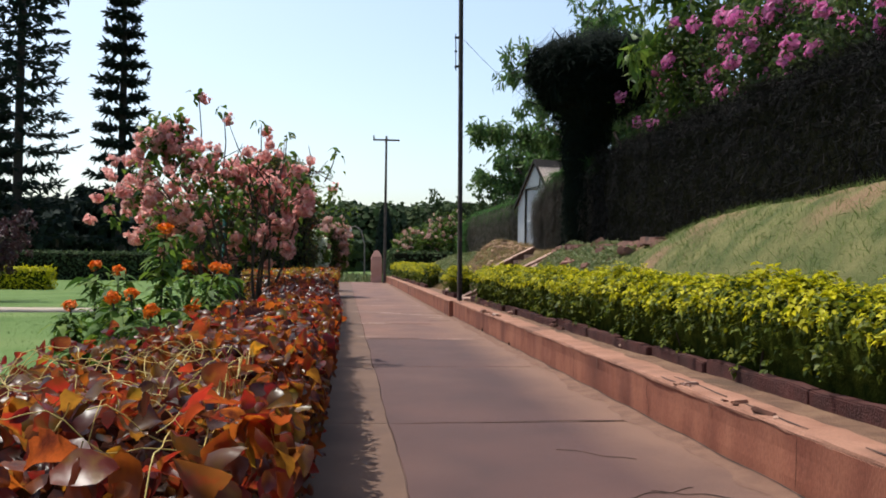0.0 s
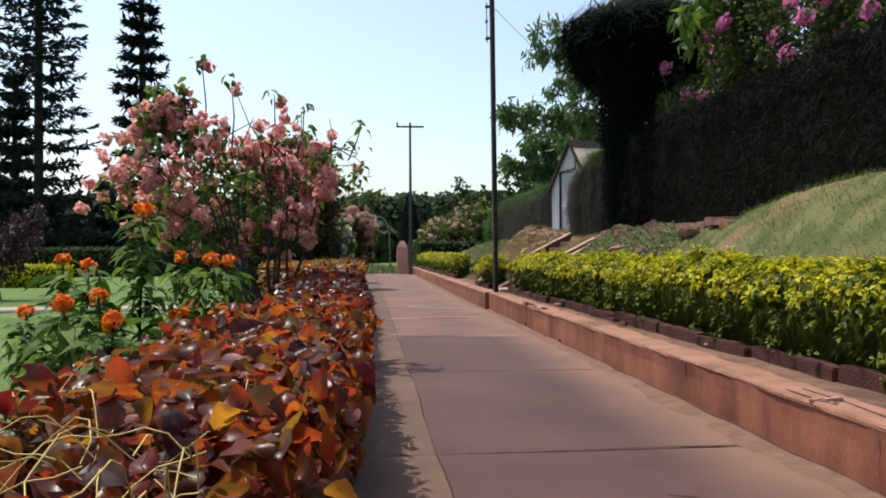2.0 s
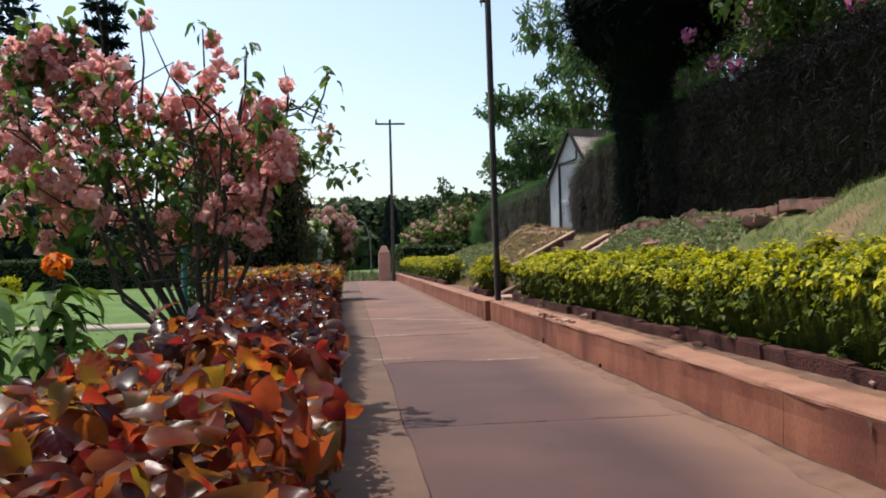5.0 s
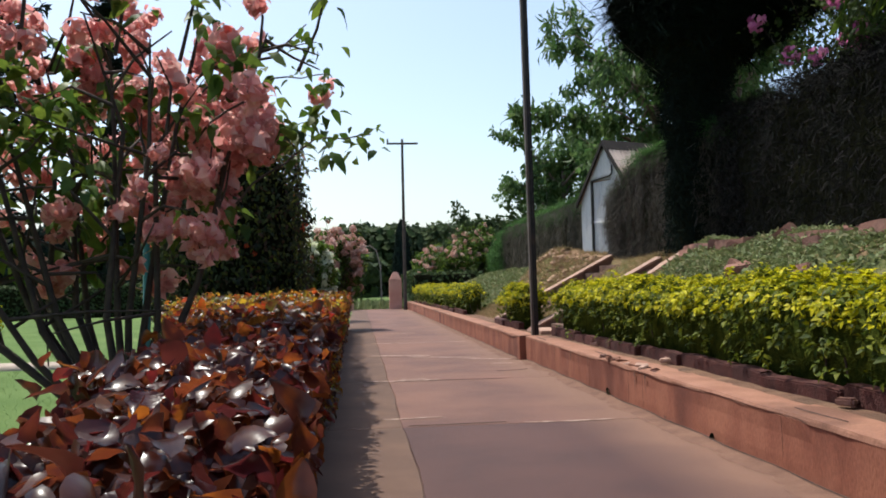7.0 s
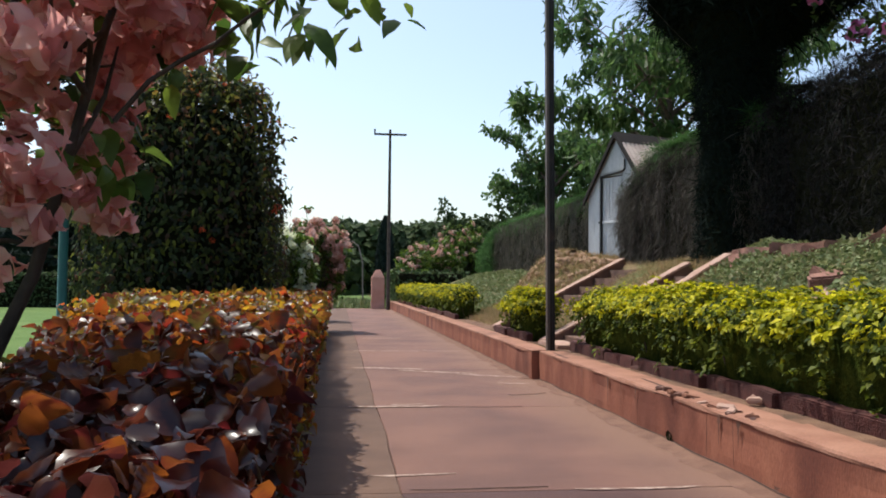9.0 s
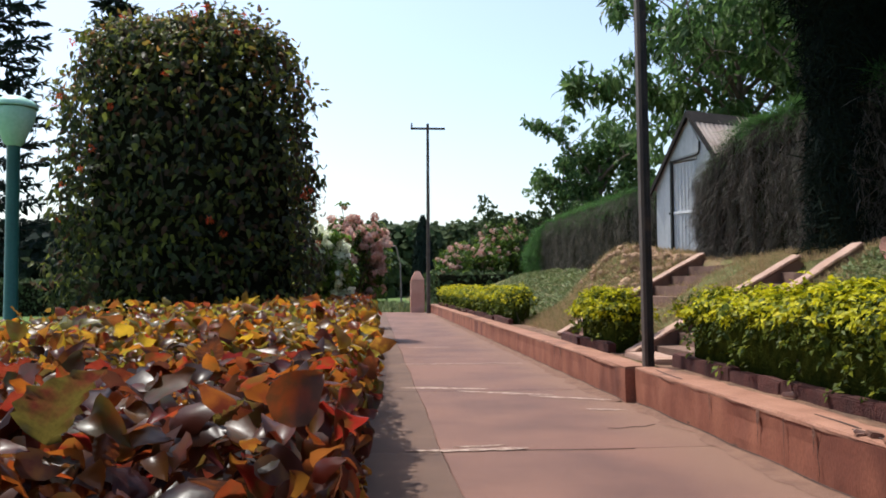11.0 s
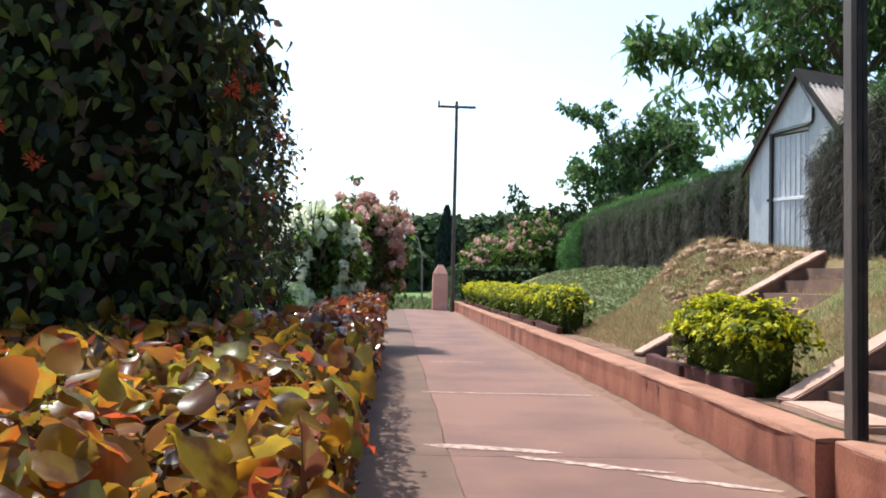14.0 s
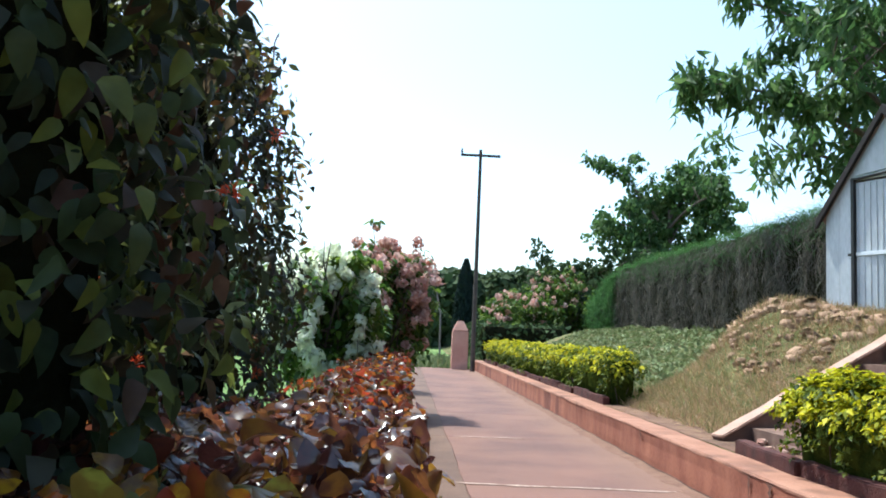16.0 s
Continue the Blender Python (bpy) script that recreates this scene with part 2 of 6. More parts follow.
# Inner leaves: the shaded gaps of the hedge painted as dark maroon.
SHADE_LEAF = foliage("shaded_copperleaf", [(0.022, 0.007, 0.007), (0.05, 0.014, 0.010), (0.035, 0.018, 0.010), (0.08, 0.02, 0.010)], 0.4, 0.3, spec=0.3)
RED_LEAF = foliage("copperleaf", REDS, 0.34, 0.56, spec=0.42, mottle=0.85)
RED_ONE = foliage("copperleaf_single", REDS, 0.34, 0.56, True, spec=0.42, mottle=0.85)
GOLD_LEAF = foliage("golden_copperleaf", GOLDS, 0.34, 0.56, spec=0.42, mottle=0.85)
GOLD_ONE = foliage("golden_copperleaf_single", GOLDS, 0.34, 0.56, True, spec=0.42, mottle=0.85)
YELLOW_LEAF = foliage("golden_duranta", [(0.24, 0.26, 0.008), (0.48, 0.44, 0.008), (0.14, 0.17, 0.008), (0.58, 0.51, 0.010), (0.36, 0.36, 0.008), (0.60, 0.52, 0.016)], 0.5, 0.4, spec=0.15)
# Side leaves: greener growth, its colour also darkened for the shaded flanks.
YELLOW_SIDE = foliage("shaded_green_duranta", [(0.035, 0.062, 0.008), (0.10, 0.13, 0.010), (0.022, 0.042, 0.008), (0.18, 0.20, 0.012), (0.06, 0.09, 0.010), (0.24, 0.24, 0.013)], 0.5, 0.4, spec=0.15)
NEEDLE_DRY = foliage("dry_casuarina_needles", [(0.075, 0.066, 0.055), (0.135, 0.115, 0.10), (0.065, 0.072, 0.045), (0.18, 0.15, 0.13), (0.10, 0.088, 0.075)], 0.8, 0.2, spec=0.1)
# Needles of the near hedge, coloured near black to hold its deep shade.
NEEDLE = foliage("shade_dark_casuarina_needles", [(0.005, 0.0055, 0.0045), (0.013, 0.011, 0.0105), (0.006, 0.009, 0.006), (0.020, 0.016, 0.016), (0.008, 0.007, 0.008)], 0.85, 0.1, spec=0.1)
# Topiary needles: self-shadow is painted in by this darker colour.
TOPIARY_NEEDLE = foliage("shade_dark_topiary_needles", [(0.005, 0.009, 0.007), (0.009, 0.016, 0.010), (0.006, 0.010, 0.009)], 0.85, 0.1, spec=0.05)
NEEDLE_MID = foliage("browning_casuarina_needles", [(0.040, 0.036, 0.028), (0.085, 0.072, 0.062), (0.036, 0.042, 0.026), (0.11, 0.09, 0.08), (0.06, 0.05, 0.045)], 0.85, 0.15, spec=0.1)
FRESH = foliage("casuarina_new_growth", [(0.04, 0.10, 0.026), (0.07, 0.15, 0.04), (0.05, 0.12, 0.03)], 0.7, 0.4, spec=0.1)
TOPIARY_LEAF = foliage("topiary_leaf", [(0.0324, 0.03888, 0.0216), (0.0594, 0.06696, 0.027), (0.02376, 0.02592, 0.01944), (0.09184, 0.09184, 0.02376), (0.0432, 0.04536, 0.02376), (0.0972, 0.0486, 0.027)], 0.45, 0.4, spec=0.25)
BUSH_LEAF = foliage("broad_bush_leaf", [(0.03612, 0.05419, 0.02529), (0.06321, 0.08309, 0.0289), (0.02529, 0.03251, 0.02349), (0.1806, 0.1988, 0.03612), (0.04335, 0.05419, 0.0307), (0.1174, 0.05419, 0.03251)], 0.5, 0.55, spec=0.2)
SHOOT_LEAF = foliage("sunlit_young_shoot", [(0.16, 0.19, 0.03), (0.24, 0.22, 0.045), (0.11, 0.14, 0.028), (0.26, 0.10, 0.03), (0.20, 0.20, 0.04), (0.24, 0.065, 0.028)], 0.4, 0.5, spec=0.3)
ORANGE_PLANT_LEAF = foliage("warm_green_leaf", [(0.035, 0.077, 0.014), (0.07, 0.14, 0.0196), (0.168, 0.238, 0.0308), (0.049, 0.098, 0.0168)], 0.6, 0.4, spec=0.15)
GREEN_LEAF = foliage("green_leaf", [(0.035, 0.075, 0.015), (0.07, 0.13, 0.02), (0.15, 0.21, 0.03), (0.05, 0.09, 0.02)], 0.45, 0.5, spec=0.25)
BOUG_LEAF = foliage("bougainvillea_leaf", [(0.0315, 0.0595, 0.0154), (0.0525, 0.084, 0.021), (0.084, 0.112, 0.0315), (0.0245, 0.042, 0.014)], 0.5, 0.5, spec=0.2)
MANGO_LEAF = foliage("drooping_leaf", [(0.04752, 0.1003, 0.02957), (0.07392, 0.1426, 0.04224), (0.1214, 0.1901, 0.06336), (0.05808, 0.1056, 0.03696)], 0.5, 0.55, spec=0.25)
FAR_LEAF = foliage("distant_leaf", [(0.03, 0.055, 0.022), (0.055, 0.085, 0.03), (0.04, 0.06, 0.03), (0.075, 0.10, 0.035)], 0.7, 0.25, spec=0.1)
DARK_FAR = foliage("dark_conifer", [(0.012, 0.022, 0.018), (0.022, 0.035, 0.026), (0.018, 0.026, 0.024)], 0.8, 0.1, spec=0.1)
PINK = foliage("pink_bract", [(0.78, 0.36, 0.33), (0.86, 0.50, 0.45), (0.62, 0.22, 0.21), (0.88, 0.60, 0.54)], 0.6, 0.6, spec=0.2)
WHITE_PETAL = foliage("white_bract", [(0.82, 0.84, 0.66), (0.88, 0.88, 0.78), (0.78, 0.80, 0.58)], 0.6, 0.65, spec=0.2)
PALE_PINK = foliage("pale_pink_bract", [(0.62, 0.36, 0.30), (0.70, 0.50, 0.42), (0.55, 0.26, 0.22)], 0.6, 0.4, spec=0.2)
MAGENTA = foliage("magenta_bract", [(0.66, 0.16, 0.40), (0.76, 0.28, 0.50), (0.56, 0.10, 0.34)], 0.6, 0.4, spec=0.2)
ORANGE = foliage("orange_petal", [(0.78, 0.16, 0.012), (0.85, 0.24, 0.02), (0.70, 0.12, 0.01)], 0.6, 0.4, spec=0.2)
SCARLET = foliage("scarlet_petal", [(0.66, 0.07, 0.03), (0.74, 0.16, 0.05), (0.56, 0.04, 0.02)], 0.6, 0.4, spec=0.2)
VINE = surface("yellow_vine", (0.42, 0.28, 0.06), (0.55, 0.40, 0.11), 8, 0.5, 0.1, 60)
GRASS = foliage("bank_grass", [(0.09, 0.15, 0.035), (0.13, 0.185, 0.045), (0.155, 0.195, 0.055), (0.055, 0.095, 0.025), (0.22, 0.21, 0.08)], 0.7, 0.35, spec=0.1)
DRYGRASS = foliage("dry_grass", [(0.40, 0.27, 0.15), (0.48, 0.33, 0.19), (0.33, 0.21, 0.12), (0.27, 0.24, 0.10), (0.20, 0.20, 0.08)], 0.8, 0.3, spec=0.1)
WEED = foliage("grey_green_weed", [(0.14, 0.18, 0.07), (0.20, 0.23, 0.10), (0.10, 0.13, 0.05), (0.24, 0.22, 0.11)], 0.6, 0.3, spec=0.2)
CARWHITE = surface("white_car_paint", (0.7, 0.7, 0.7), (0.78, 0.78, 0.78), 2, 0.3, 0.0, 40)
GLASS = surface("dark_glass", (0.02, 0.025, 0.03), (0.03, 0.035, 0.04), 2, 0.1, 0.0, 40)

# ---- mesh tools ----
rng = np.random.default_rng(7)


def mesh_of(name, verts, faces, material, smooth=True):
    me = bpy.data.meshes.new(name)
    if isinstance(faces, np.ndarray):
        v = np.asarray(verts, np.float32).reshape(-1, 3)
        k, n = len(faces), faces.shape[1]
        me.vertices.add(len(v))
        me.vertices.foreach_set("co", v.ravel())
        me.loops.add(k * n)
        me.loops.foreach_set("vertex_index", faces.astype(np.int32).ravel())
        me.polygons.add(k)
        me.polygons.foreach_set("loop_start", np.arange(k, dtype=np.int32) * n)
        me.update(calc_edges=True)
        me.validate()
    else:
        me.from_pydata([tuple(p) for p in verts], [], faces)
    if smooth:
        me.polygons.foreach_set("use_smooth", [True] * len(me.polygons))
    me.materials.append(material)
    return me


def piece(name, verts, faces, material, parent=None, label="", smooth=True):
    ob = new(name, mesh_of(name, verts, faces, material, smooth))
    ob.parent = parent
    if label:
        tagged(ob, label)
    return ob


def part(name, bm, material, parent=None, label="", smooth=False):
    me = bpy.data.meshes.new(name)
    bm.to_mesh(me)
    bm.free()
    if smooth:
        me.polygons.foreach_set("use_smooth", [True] * len(me.polygons))
    me.materials.append(material)
    ob = new(name, me)
    ob.parent = parent
    if label:
        tagged(ob, label)
    return ob


def thing(name, place, label, category, group="", kind=""):
    ob = new(name)
    ob.location = place
    ob.empty_display_size = 0.2
    return tagged(ob, label, category, group, kind)


def box_bm(x0, x1, y0, y1, z0, z1, bevel=0.0, wob=0.0, cuts=0):
    bm = bmesh.new()
    bmesh.ops.create_cube(bm, size=1.0)
    for v in bm.verts:
        v.co = Vector((x0 + (v.co.x + 0.5) * (x1 - x0), y0 + (v.co.y + 0.5) * (y1 - y0), z0 + (v.co.z + 0.5) * (z1 - z0)))
    if cuts:
        bmesh.ops.subdivide_edges(bm, edges=[e for e in bm.edges if e.calc_length() > (x1 - x0 + y1 - y0 + z1 - z0) * 0.4], cuts=cuts)
    if bevel:
        bmesh.ops.bevel(bm, geom=bm.edges[:], offset=bevel, segments=2, affect="EDGES")
    if wob:
        for v in bm.verts:
            v.co += noise.noise_vector(v.co * 3.1) * wob
    return bm


def tube(points, radii, sides=7):
    """Verts and quad faces of a tapering tube along points."""
    pts = np.array(points, float)
    rad = np.broadcast_to(np.asarray(radii, float), (len(pts),))
    d = np.gradient(pts, axis=0)
    d /= np.linalg.norm(d, axis=1)[:, None] + 1e-9
    ref = np.where(np.abs(d[:, 2:3]) > 0.9, [[1.0, 0, 0]], [[0, 0, 1.0]])
    a = np.cross(d, ref)
    a /= np.linalg.norm(a, axis=1)[:, None] + 1e-9
    b = np.cross(d, a)
    ang = np.linspace(0, 2 * np.pi, sides, endpoint=False)
    ring = a[:, None] * np.cos(ang)[None, :, None] + b[:, None] * np.sin(ang)[None, :, None]
    v = (pts[:, None] + ring * rad[:, None, None]).reshape(-1, 3)
    f = []
    for i in range(len(pts) - 1):
        for j in range(sides):
            k = (j + 1) % sides
            f.append((i * sides + j, i * sides + k, (i + 1) * sides + k, (i + 1) * sides + j))
    return v, np.array(f)


def joined(chunks):
    vs, fs, n = [], [], 0
    for v, f in chunks:
        vs.append(v)
        fs.append(f + n)
        n += len(v)
    return np.concatenate(vs), np.concatenate(fs)


def leaf_oval(w=0.23, curl=0.2):
    v = [(0, 0, 0), (w * 0.8, 0.28, 0.06), (w, 0.55, 0.05), (0, 1, -curl), (-w, 0.55, 0.05), (-w * 0.8, 0.28, 0.06), (0, 0.3, 0.0), (0, 0.6, -0.04)]
    return np.array(v, float), np.array([(0, 1, 2, 6), (6, 2, 3, 7), (7, 3, 4, 6), (6, 4, 5, 0)])


# leaf shapes: y along the leaf, x across, z its upper side
def broad_leaf(fold=0.25, curl=0.3, wave=0.06, twist=0.0, cup=0.0, across=(-1, -0.42, 0.42, 1), steps=(0, 0.14, 0.42, 0.74, 1), wide=0.37):
    """An ovate leaf with a pointed tip: folded on its midrib, cupped, twisted, curling down."""
    v, f = [], []
    for i, y in enumerate(steps):
        w = wide * (0.06 + max(0.0, math.sin(math.pi * y ** 0.7)) ** 0.8 * (1.08 - 0.3 * y))
        w = 0.0 if y == 1 else w
        for s in across:
            z = abs(s) ** 1.4 * w * fold - cup * (s * w) ** 2 * 3 - curl * y * y + wave * abs(s) * math.sin(i * 2.0 + 3 * s)
            x, a = s * w, twist * y
            v.append((x * math.cos(a) - z * math.sin(a), y - 0.12 * curl * y * y, x * math.sin(a) + z * math.cos(a)))
    m = len(across)
    for i in range(len(steps) - 1):
        for k in range(m - 1):
            a = i * m + k
            f.append((a, a + 1, a + m + 1, a + m))
    return np.array(v), np.array(f)


def small_leaf(w=0.28, fold=0.12, curl=0.2):
    v = [(0, 0, 0), (w, 0.45, fold), (0, 1, -curl), (-w, 0.45, fold), (0, 0.5, 0)]
    return np.array(v, float), np.array([(0, 1, 2, 4), (0, 4, 2, 3)])


def strand(w=0.03, droop=0.2):
    v = [(-w, 0, 0), (w, 0, 0), (w * 0.8, 0.55, -droop * 0.3), (-w * 0.8, 0.55, -droop * 0.3), (w * 0.1, 1, -droop), (-w * 0.1, 1, -droop)]
    return np.array(v, float), np.array([(0, 1, 2, 3), (3, 2, 4, 5)])


def unit(a):
    return a / (np.linalg.norm(a, axis=-1, keepdims=True) + 1e-9)


def turns(normal, along):
    n = unit(normal)
    y = unit(along - (along * n).sum(-1, keepdims=True) * n)
    return np.stack([np.cross(y, n), y, n], axis=-1)


def scatter(shapes, places, rot, size):
    """Many copies of leaf shapes as one set of verts and faces."""
    vs, fs, n = [], [], 0
    pick = rng.integers(0, len(shapes), len(places))
    for k, (v, f) in enumerate(shapes):
        at = pick == k
        if not at.any():
            continue
        w = np.einsum("nij,vj->nvi", rot[at], v) * size[at][:, None, None] + places[at][:, None]
        m = at.sum()
        fs.append((f[None] + (np.arange(m) * len(v))[:, None, None]).reshape(-1, f.shape[1]) + n)
        vs.append(w.reshape(-1, 3))
        n += m * len(v)
    return np.concatenate(vs), np.concatenate(fs)


def lumps(p, s=1.0, seed=0.0):
    x, y, z = (p * s).T
    return (np.sin(1.7 * x + 2.3 * y + seed) + np.sin(2.9 * y - 1.3 * z + 1.1 + seed) + np.sin(3.1 * z + 2.1 * x + 2.3) + 0.7 * np.sin(5.3 * x + 4.1 * y + 3 * z + seed)) / 3.7


def on_box(lo, hi, count, faces="xXyYZ"):
    """Random points on chosen faces of a box with their outward normals."""
    lo, hi = np.array(lo, float), np.array(hi, float)
    d = hi - lo
    area = {"x": d[1] * d[2], "X": d[1] * d[2], "y": d[0] * d[2], "Y": d[0] * d[2], "Z": d[0] * d[1]}
    w = np.array([area[k] for k in faces])
    pick = rng.choice(len(faces), count, p=w / w.sum())
    p = lo + rng.random((count, 3)) * d
    n = np.zeros((count, 3))
    for i, k in enumerate(faces):
        ax, top = "xyz".index(k.lower()), k.isupper()
        at = pick == i
        p[at, ax] = hi[ax] if top else lo[ax]
        n[at, ax] = 1 if top else -1
    return p, n


def jitter(count, s=1.0):
    return rng.normal(0, s, (count, 3))


def core_box(name, lo, hi, material, parent, inset=0.08, wob=0.05):
    lo, hi = np.array(lo) + inset, np.array(hi) - inset
    lo[2] -= inset
    nx, ny, nz = (max(2, int(d / 0.25)) for d in (hi - lo))
    bm = bmesh.new()
    bmesh.ops.create_cube(bm, size=1)
    for ax, n in enumerate((nx, ny, nz)):
        n = min(n, 60)
        es = [e for e in bm.edges if abs((e.verts[0].co - e.verts[1].co).normalized()[ax]) > 0.9]
        bmesh.ops.subdivide_edges(bm, edges=es, cuts=n - 1, use_grid_fill=True)
    for v in bm.verts:
        v.co = Vector([lo[i] + (v.co[i] + 0.5) * (hi[i] - lo[i]) for i in range(3)])
        k = noise.noise_vector(v.co * 1.9) * wob
        v.co += Vector((k.x, k.y, k.z if v.co.z > lo[2] + 0.05 else 0))
    return part(name, bm, material, parent, smooth=True)


# ---- ground ----
def smooth_step(a, b, x):
    t = np.clip((x - a) / (b - a), 0, 1)
    return t * t * (3 - 2 * t)


def height(x, y):
    x, y = np.asarray(x, float), np.asarray(y, float)
    top = np.interp(y, [-20, 4, 9, 11.3, 12.2, 20, 26, 28.5, 31, 48, 60, 90], [2.4, 2.3, 2.15, 2.0, 1.75, 1.80, 1.85, 2.0, 1.75, 1.9, 1.3, 0.4])
    foot = np.interp(y, [-20, 28, 30, 48, 56], [3.45, 3.35, 3.45, 3.5, 2.9])
    crest = np.interp(y, [-20, 9, 18.3, 20.5, 31, 48], [5.2, 5.3, 5.5, 6.6, 7.0, 7.0])
    k = smooth_step(0, 1, (x - foot) / (crest - foot))
    k = 0.55 * k + 0.45 * np.clip((x - foot) / (crest - foot), 0, 1)
    base = np.where(x > 2.85, np.interp(y, [-20, 50, 54], [0.40, 0.38, -0.05]), -0.06)
    bank = base + k * (top - base) + np.where(k > 0, 0.05 * np.sin(1.9 * x + 0.7 * y) * np.sin(1.3 * y + x), 0) * np.clip(k * 4, 0, 1)
    mound = 0.22 * np.exp(-(((x - 5.7) / 0.8) ** 2 + ((y - 28.2) / 1.5) ** 2)) + 0.15 * np.exp(-(((x - 5.0) / 0.7) ** 2 + ((y - 29.3) / 1.0) ** 2))
    mound = mound + 0.55 * np.exp(-(((x - 5.55) / 0.85) ** 2 + ((y - 29.4) / 1.1) ** 2))
    far = 3.0 * smooth_step(70, 160, y) * smooth_step(-60, 30, x)
    lawn = -0.06 + 0.03 * np.sin(0.3 * x) * np.sin(0.23 * y)
    bank = bank + mound
    for (ax, ay, az), (bx, by, bz), (cx_, cy_), (dx_, dy_) in (((3.2, 21.05, 0.42), (6.1, 22.14, 1.72), (3.3, 19.62), (6.05, 20.5)), ((3.24, 25.35, 0.42), (6.5, 26.65, 1.93), (3.3, 23.7), (6.7, 24.9))):
        t = (x - ax) / (bx - ax)
        inside = (t > 0) & (t < 1) & (y < ay + (by - ay) * t) & (y > cy_ + (dy_ - cy_) * t)
        bank = np.where(inside, np.minimum(bank, az + (bz - az) * t - 0.3), bank)
    return np.where(x > 2.85, bank, np.where(x > -0.2, -0.06, lawn)) + far


xs = np.unique(np.concatenate([[-900, -400, -200, -120, -80, -60, -45, -35, -28, -22, -18, -15, -12, -10, -8, -6, -4, -2.5, -1.2, -0.2, 1.3, 2.84, 2.86], np.arange(3.0, 7.6, 0.14), [8, 9, 10, 12, 15, 20, 30, 45, 70, 110, 200, 400, 900]]))
ys = np.unique(np.concatenate([[-900, -300, -100, -40, -20, -12, -8], np.arange(-6, 34, 0.22), np.arange(34, 60, 0.8), [62, 66, 70, 75, 80, 90, 100, 110, 125, 140, 160, 200, 300, 500, 900]]))
gx, gy = np.meshgrid(xs, ys)
gz = height(gx, gy) + np.where((gx > 3.6) & (gx < 7.5) & (gy > -6) & (gy < 50), 0.025 * np.sin(gx * 7.1 + gy * 3.3) * np.sin(gy * 6.1 - gx * 2.0), 0)
nx, ny = len(xs), len(ys)
ids = np.arange(nx * ny).reshape(ny, nx)
quads = np.stack([ids[:-1, :-1], ids[:-1, 1:], ids[1:, 1:], ids[1:, :-1]], -1).reshape(-1, 4)
ground = piece("ground", np.stack([gx, gy, gz], -1).reshape(-1, 3), quads, LAWN_MAT)
ground.data.materials.append(BANK_MAT)
cx = gx[:-1, :-1].ravel()
ground.data.polygons.foreach_set("material_index", (cx > 2.8).astype(np.int32))
tagged(ground, "mown green lawn and dry grassy bank of red earth", "ground", kind="structure")

# the walk between hedge and wall, cast in bays
JOINTS = [-8.9, -5.2, -1.5, 2.1, 5.8, 9.6, 13.45, 17.05, 20.8, 24.4, 28.1, 31.8, 35.5, 39.2, 43.0, 47.0, 52.2]
pavement = thing("pavement", (0, 0, 0), "red-tinted concrete garden walk cast in worn bays", "path", kind="structure")


def seam(y):
    return 0.40 + 0.010 * math.sin(1.7 * y) + 0.004 * math.sin(4.9 * y + 1) + 0.002 * math.sin(13 * y)


def cast_bay(name, left, right, a, b, top, m):
    """One bay of concrete with hand-trowelled, uneven edges and softened rims."""
    n, rows = 40, []
    for i in range(n + 1):
        y = a + (b - a) * i / n
        end = 0.012 if i in (0, n) else 0.0
        l, r = left(y), right(y)
        w = 0.008
        for k, x in enumerate((l, l, l + w, l + (r - l) * 0.3, l + (r - l) * 0.6, r - w, r, r)):
            slip = (0.005 + 0.004 * math.sin(x * 7 + a) + 0.003 * math.sin(x * 19 + b)) * (1 if i == 0 else -1 if i == n else 0)
            rows.append((x, y + slip, -0.12 if k in (0, 7) else top - (0.006 if k in (1, 6) else 0.0) - end * 0.4))
    f = [(i * 8 + j, (i + 1) * 8 + j, (i + 1) * 8 + j + 1, i * 8 + j + 1) for i in range(n) for j in range(7)]
    f = [q[::-1] for q in f] + [tuple(range(8)), tuple(range(n * 8 + 7, n * 8 - 1, -1))]
    return piece(name, rows, f, m, pavement, smooth=False)


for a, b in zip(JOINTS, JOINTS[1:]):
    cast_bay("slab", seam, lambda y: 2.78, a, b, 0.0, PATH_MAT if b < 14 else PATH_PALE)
    cast_bay("edge_slab", lambda y: -0.35, lambda y: seam(y) - 0.004 - 0.003 * math.sin(y * 2.7), a, b, 0.003, STRIP_MAT)


def ragged_strip(x0, x1, y, width, slope=0.0, z=0.005, n=40, seed=0):
    r = np.random.default_rng(seed)
    x = np.linspace(x0, x1, n)
    mid = y + slope * (x - x0) + 0.012 * np.sin(x * 5 + seed) + (0.03 * np.sin(x * 9 + seed) + 0.02 * np.sin(x * 23 + 2 * seed) if z < 0.004 and abs(slope) > 0.1 else 0)
    w = width * (0.1 + 1.3 * np.convolve(r.random(n + 4) ** 1.5, np.full(5, 0.2), "valid")) * np.clip(np.minimum(x - x0, x1 - x) * 8, 0.05, 1)
    v = np.concatenate([np.stack([x, mid - w, np.full(n, z)], -1), np.stack([x, mid + w, np.full(n, z)], -1), np.stack([x, mid, np.full(n, z + 0.006)], -1)])
    i = np.arange(n - 1)
    f = np.concatenate([np.stack([i, i + 1, 2 * n + i + 1, 2 * n + i], -1), np.stack([2 * n + i, 2 * n + i + 1, n + i + 1, n + i], -1)])
    return v, f


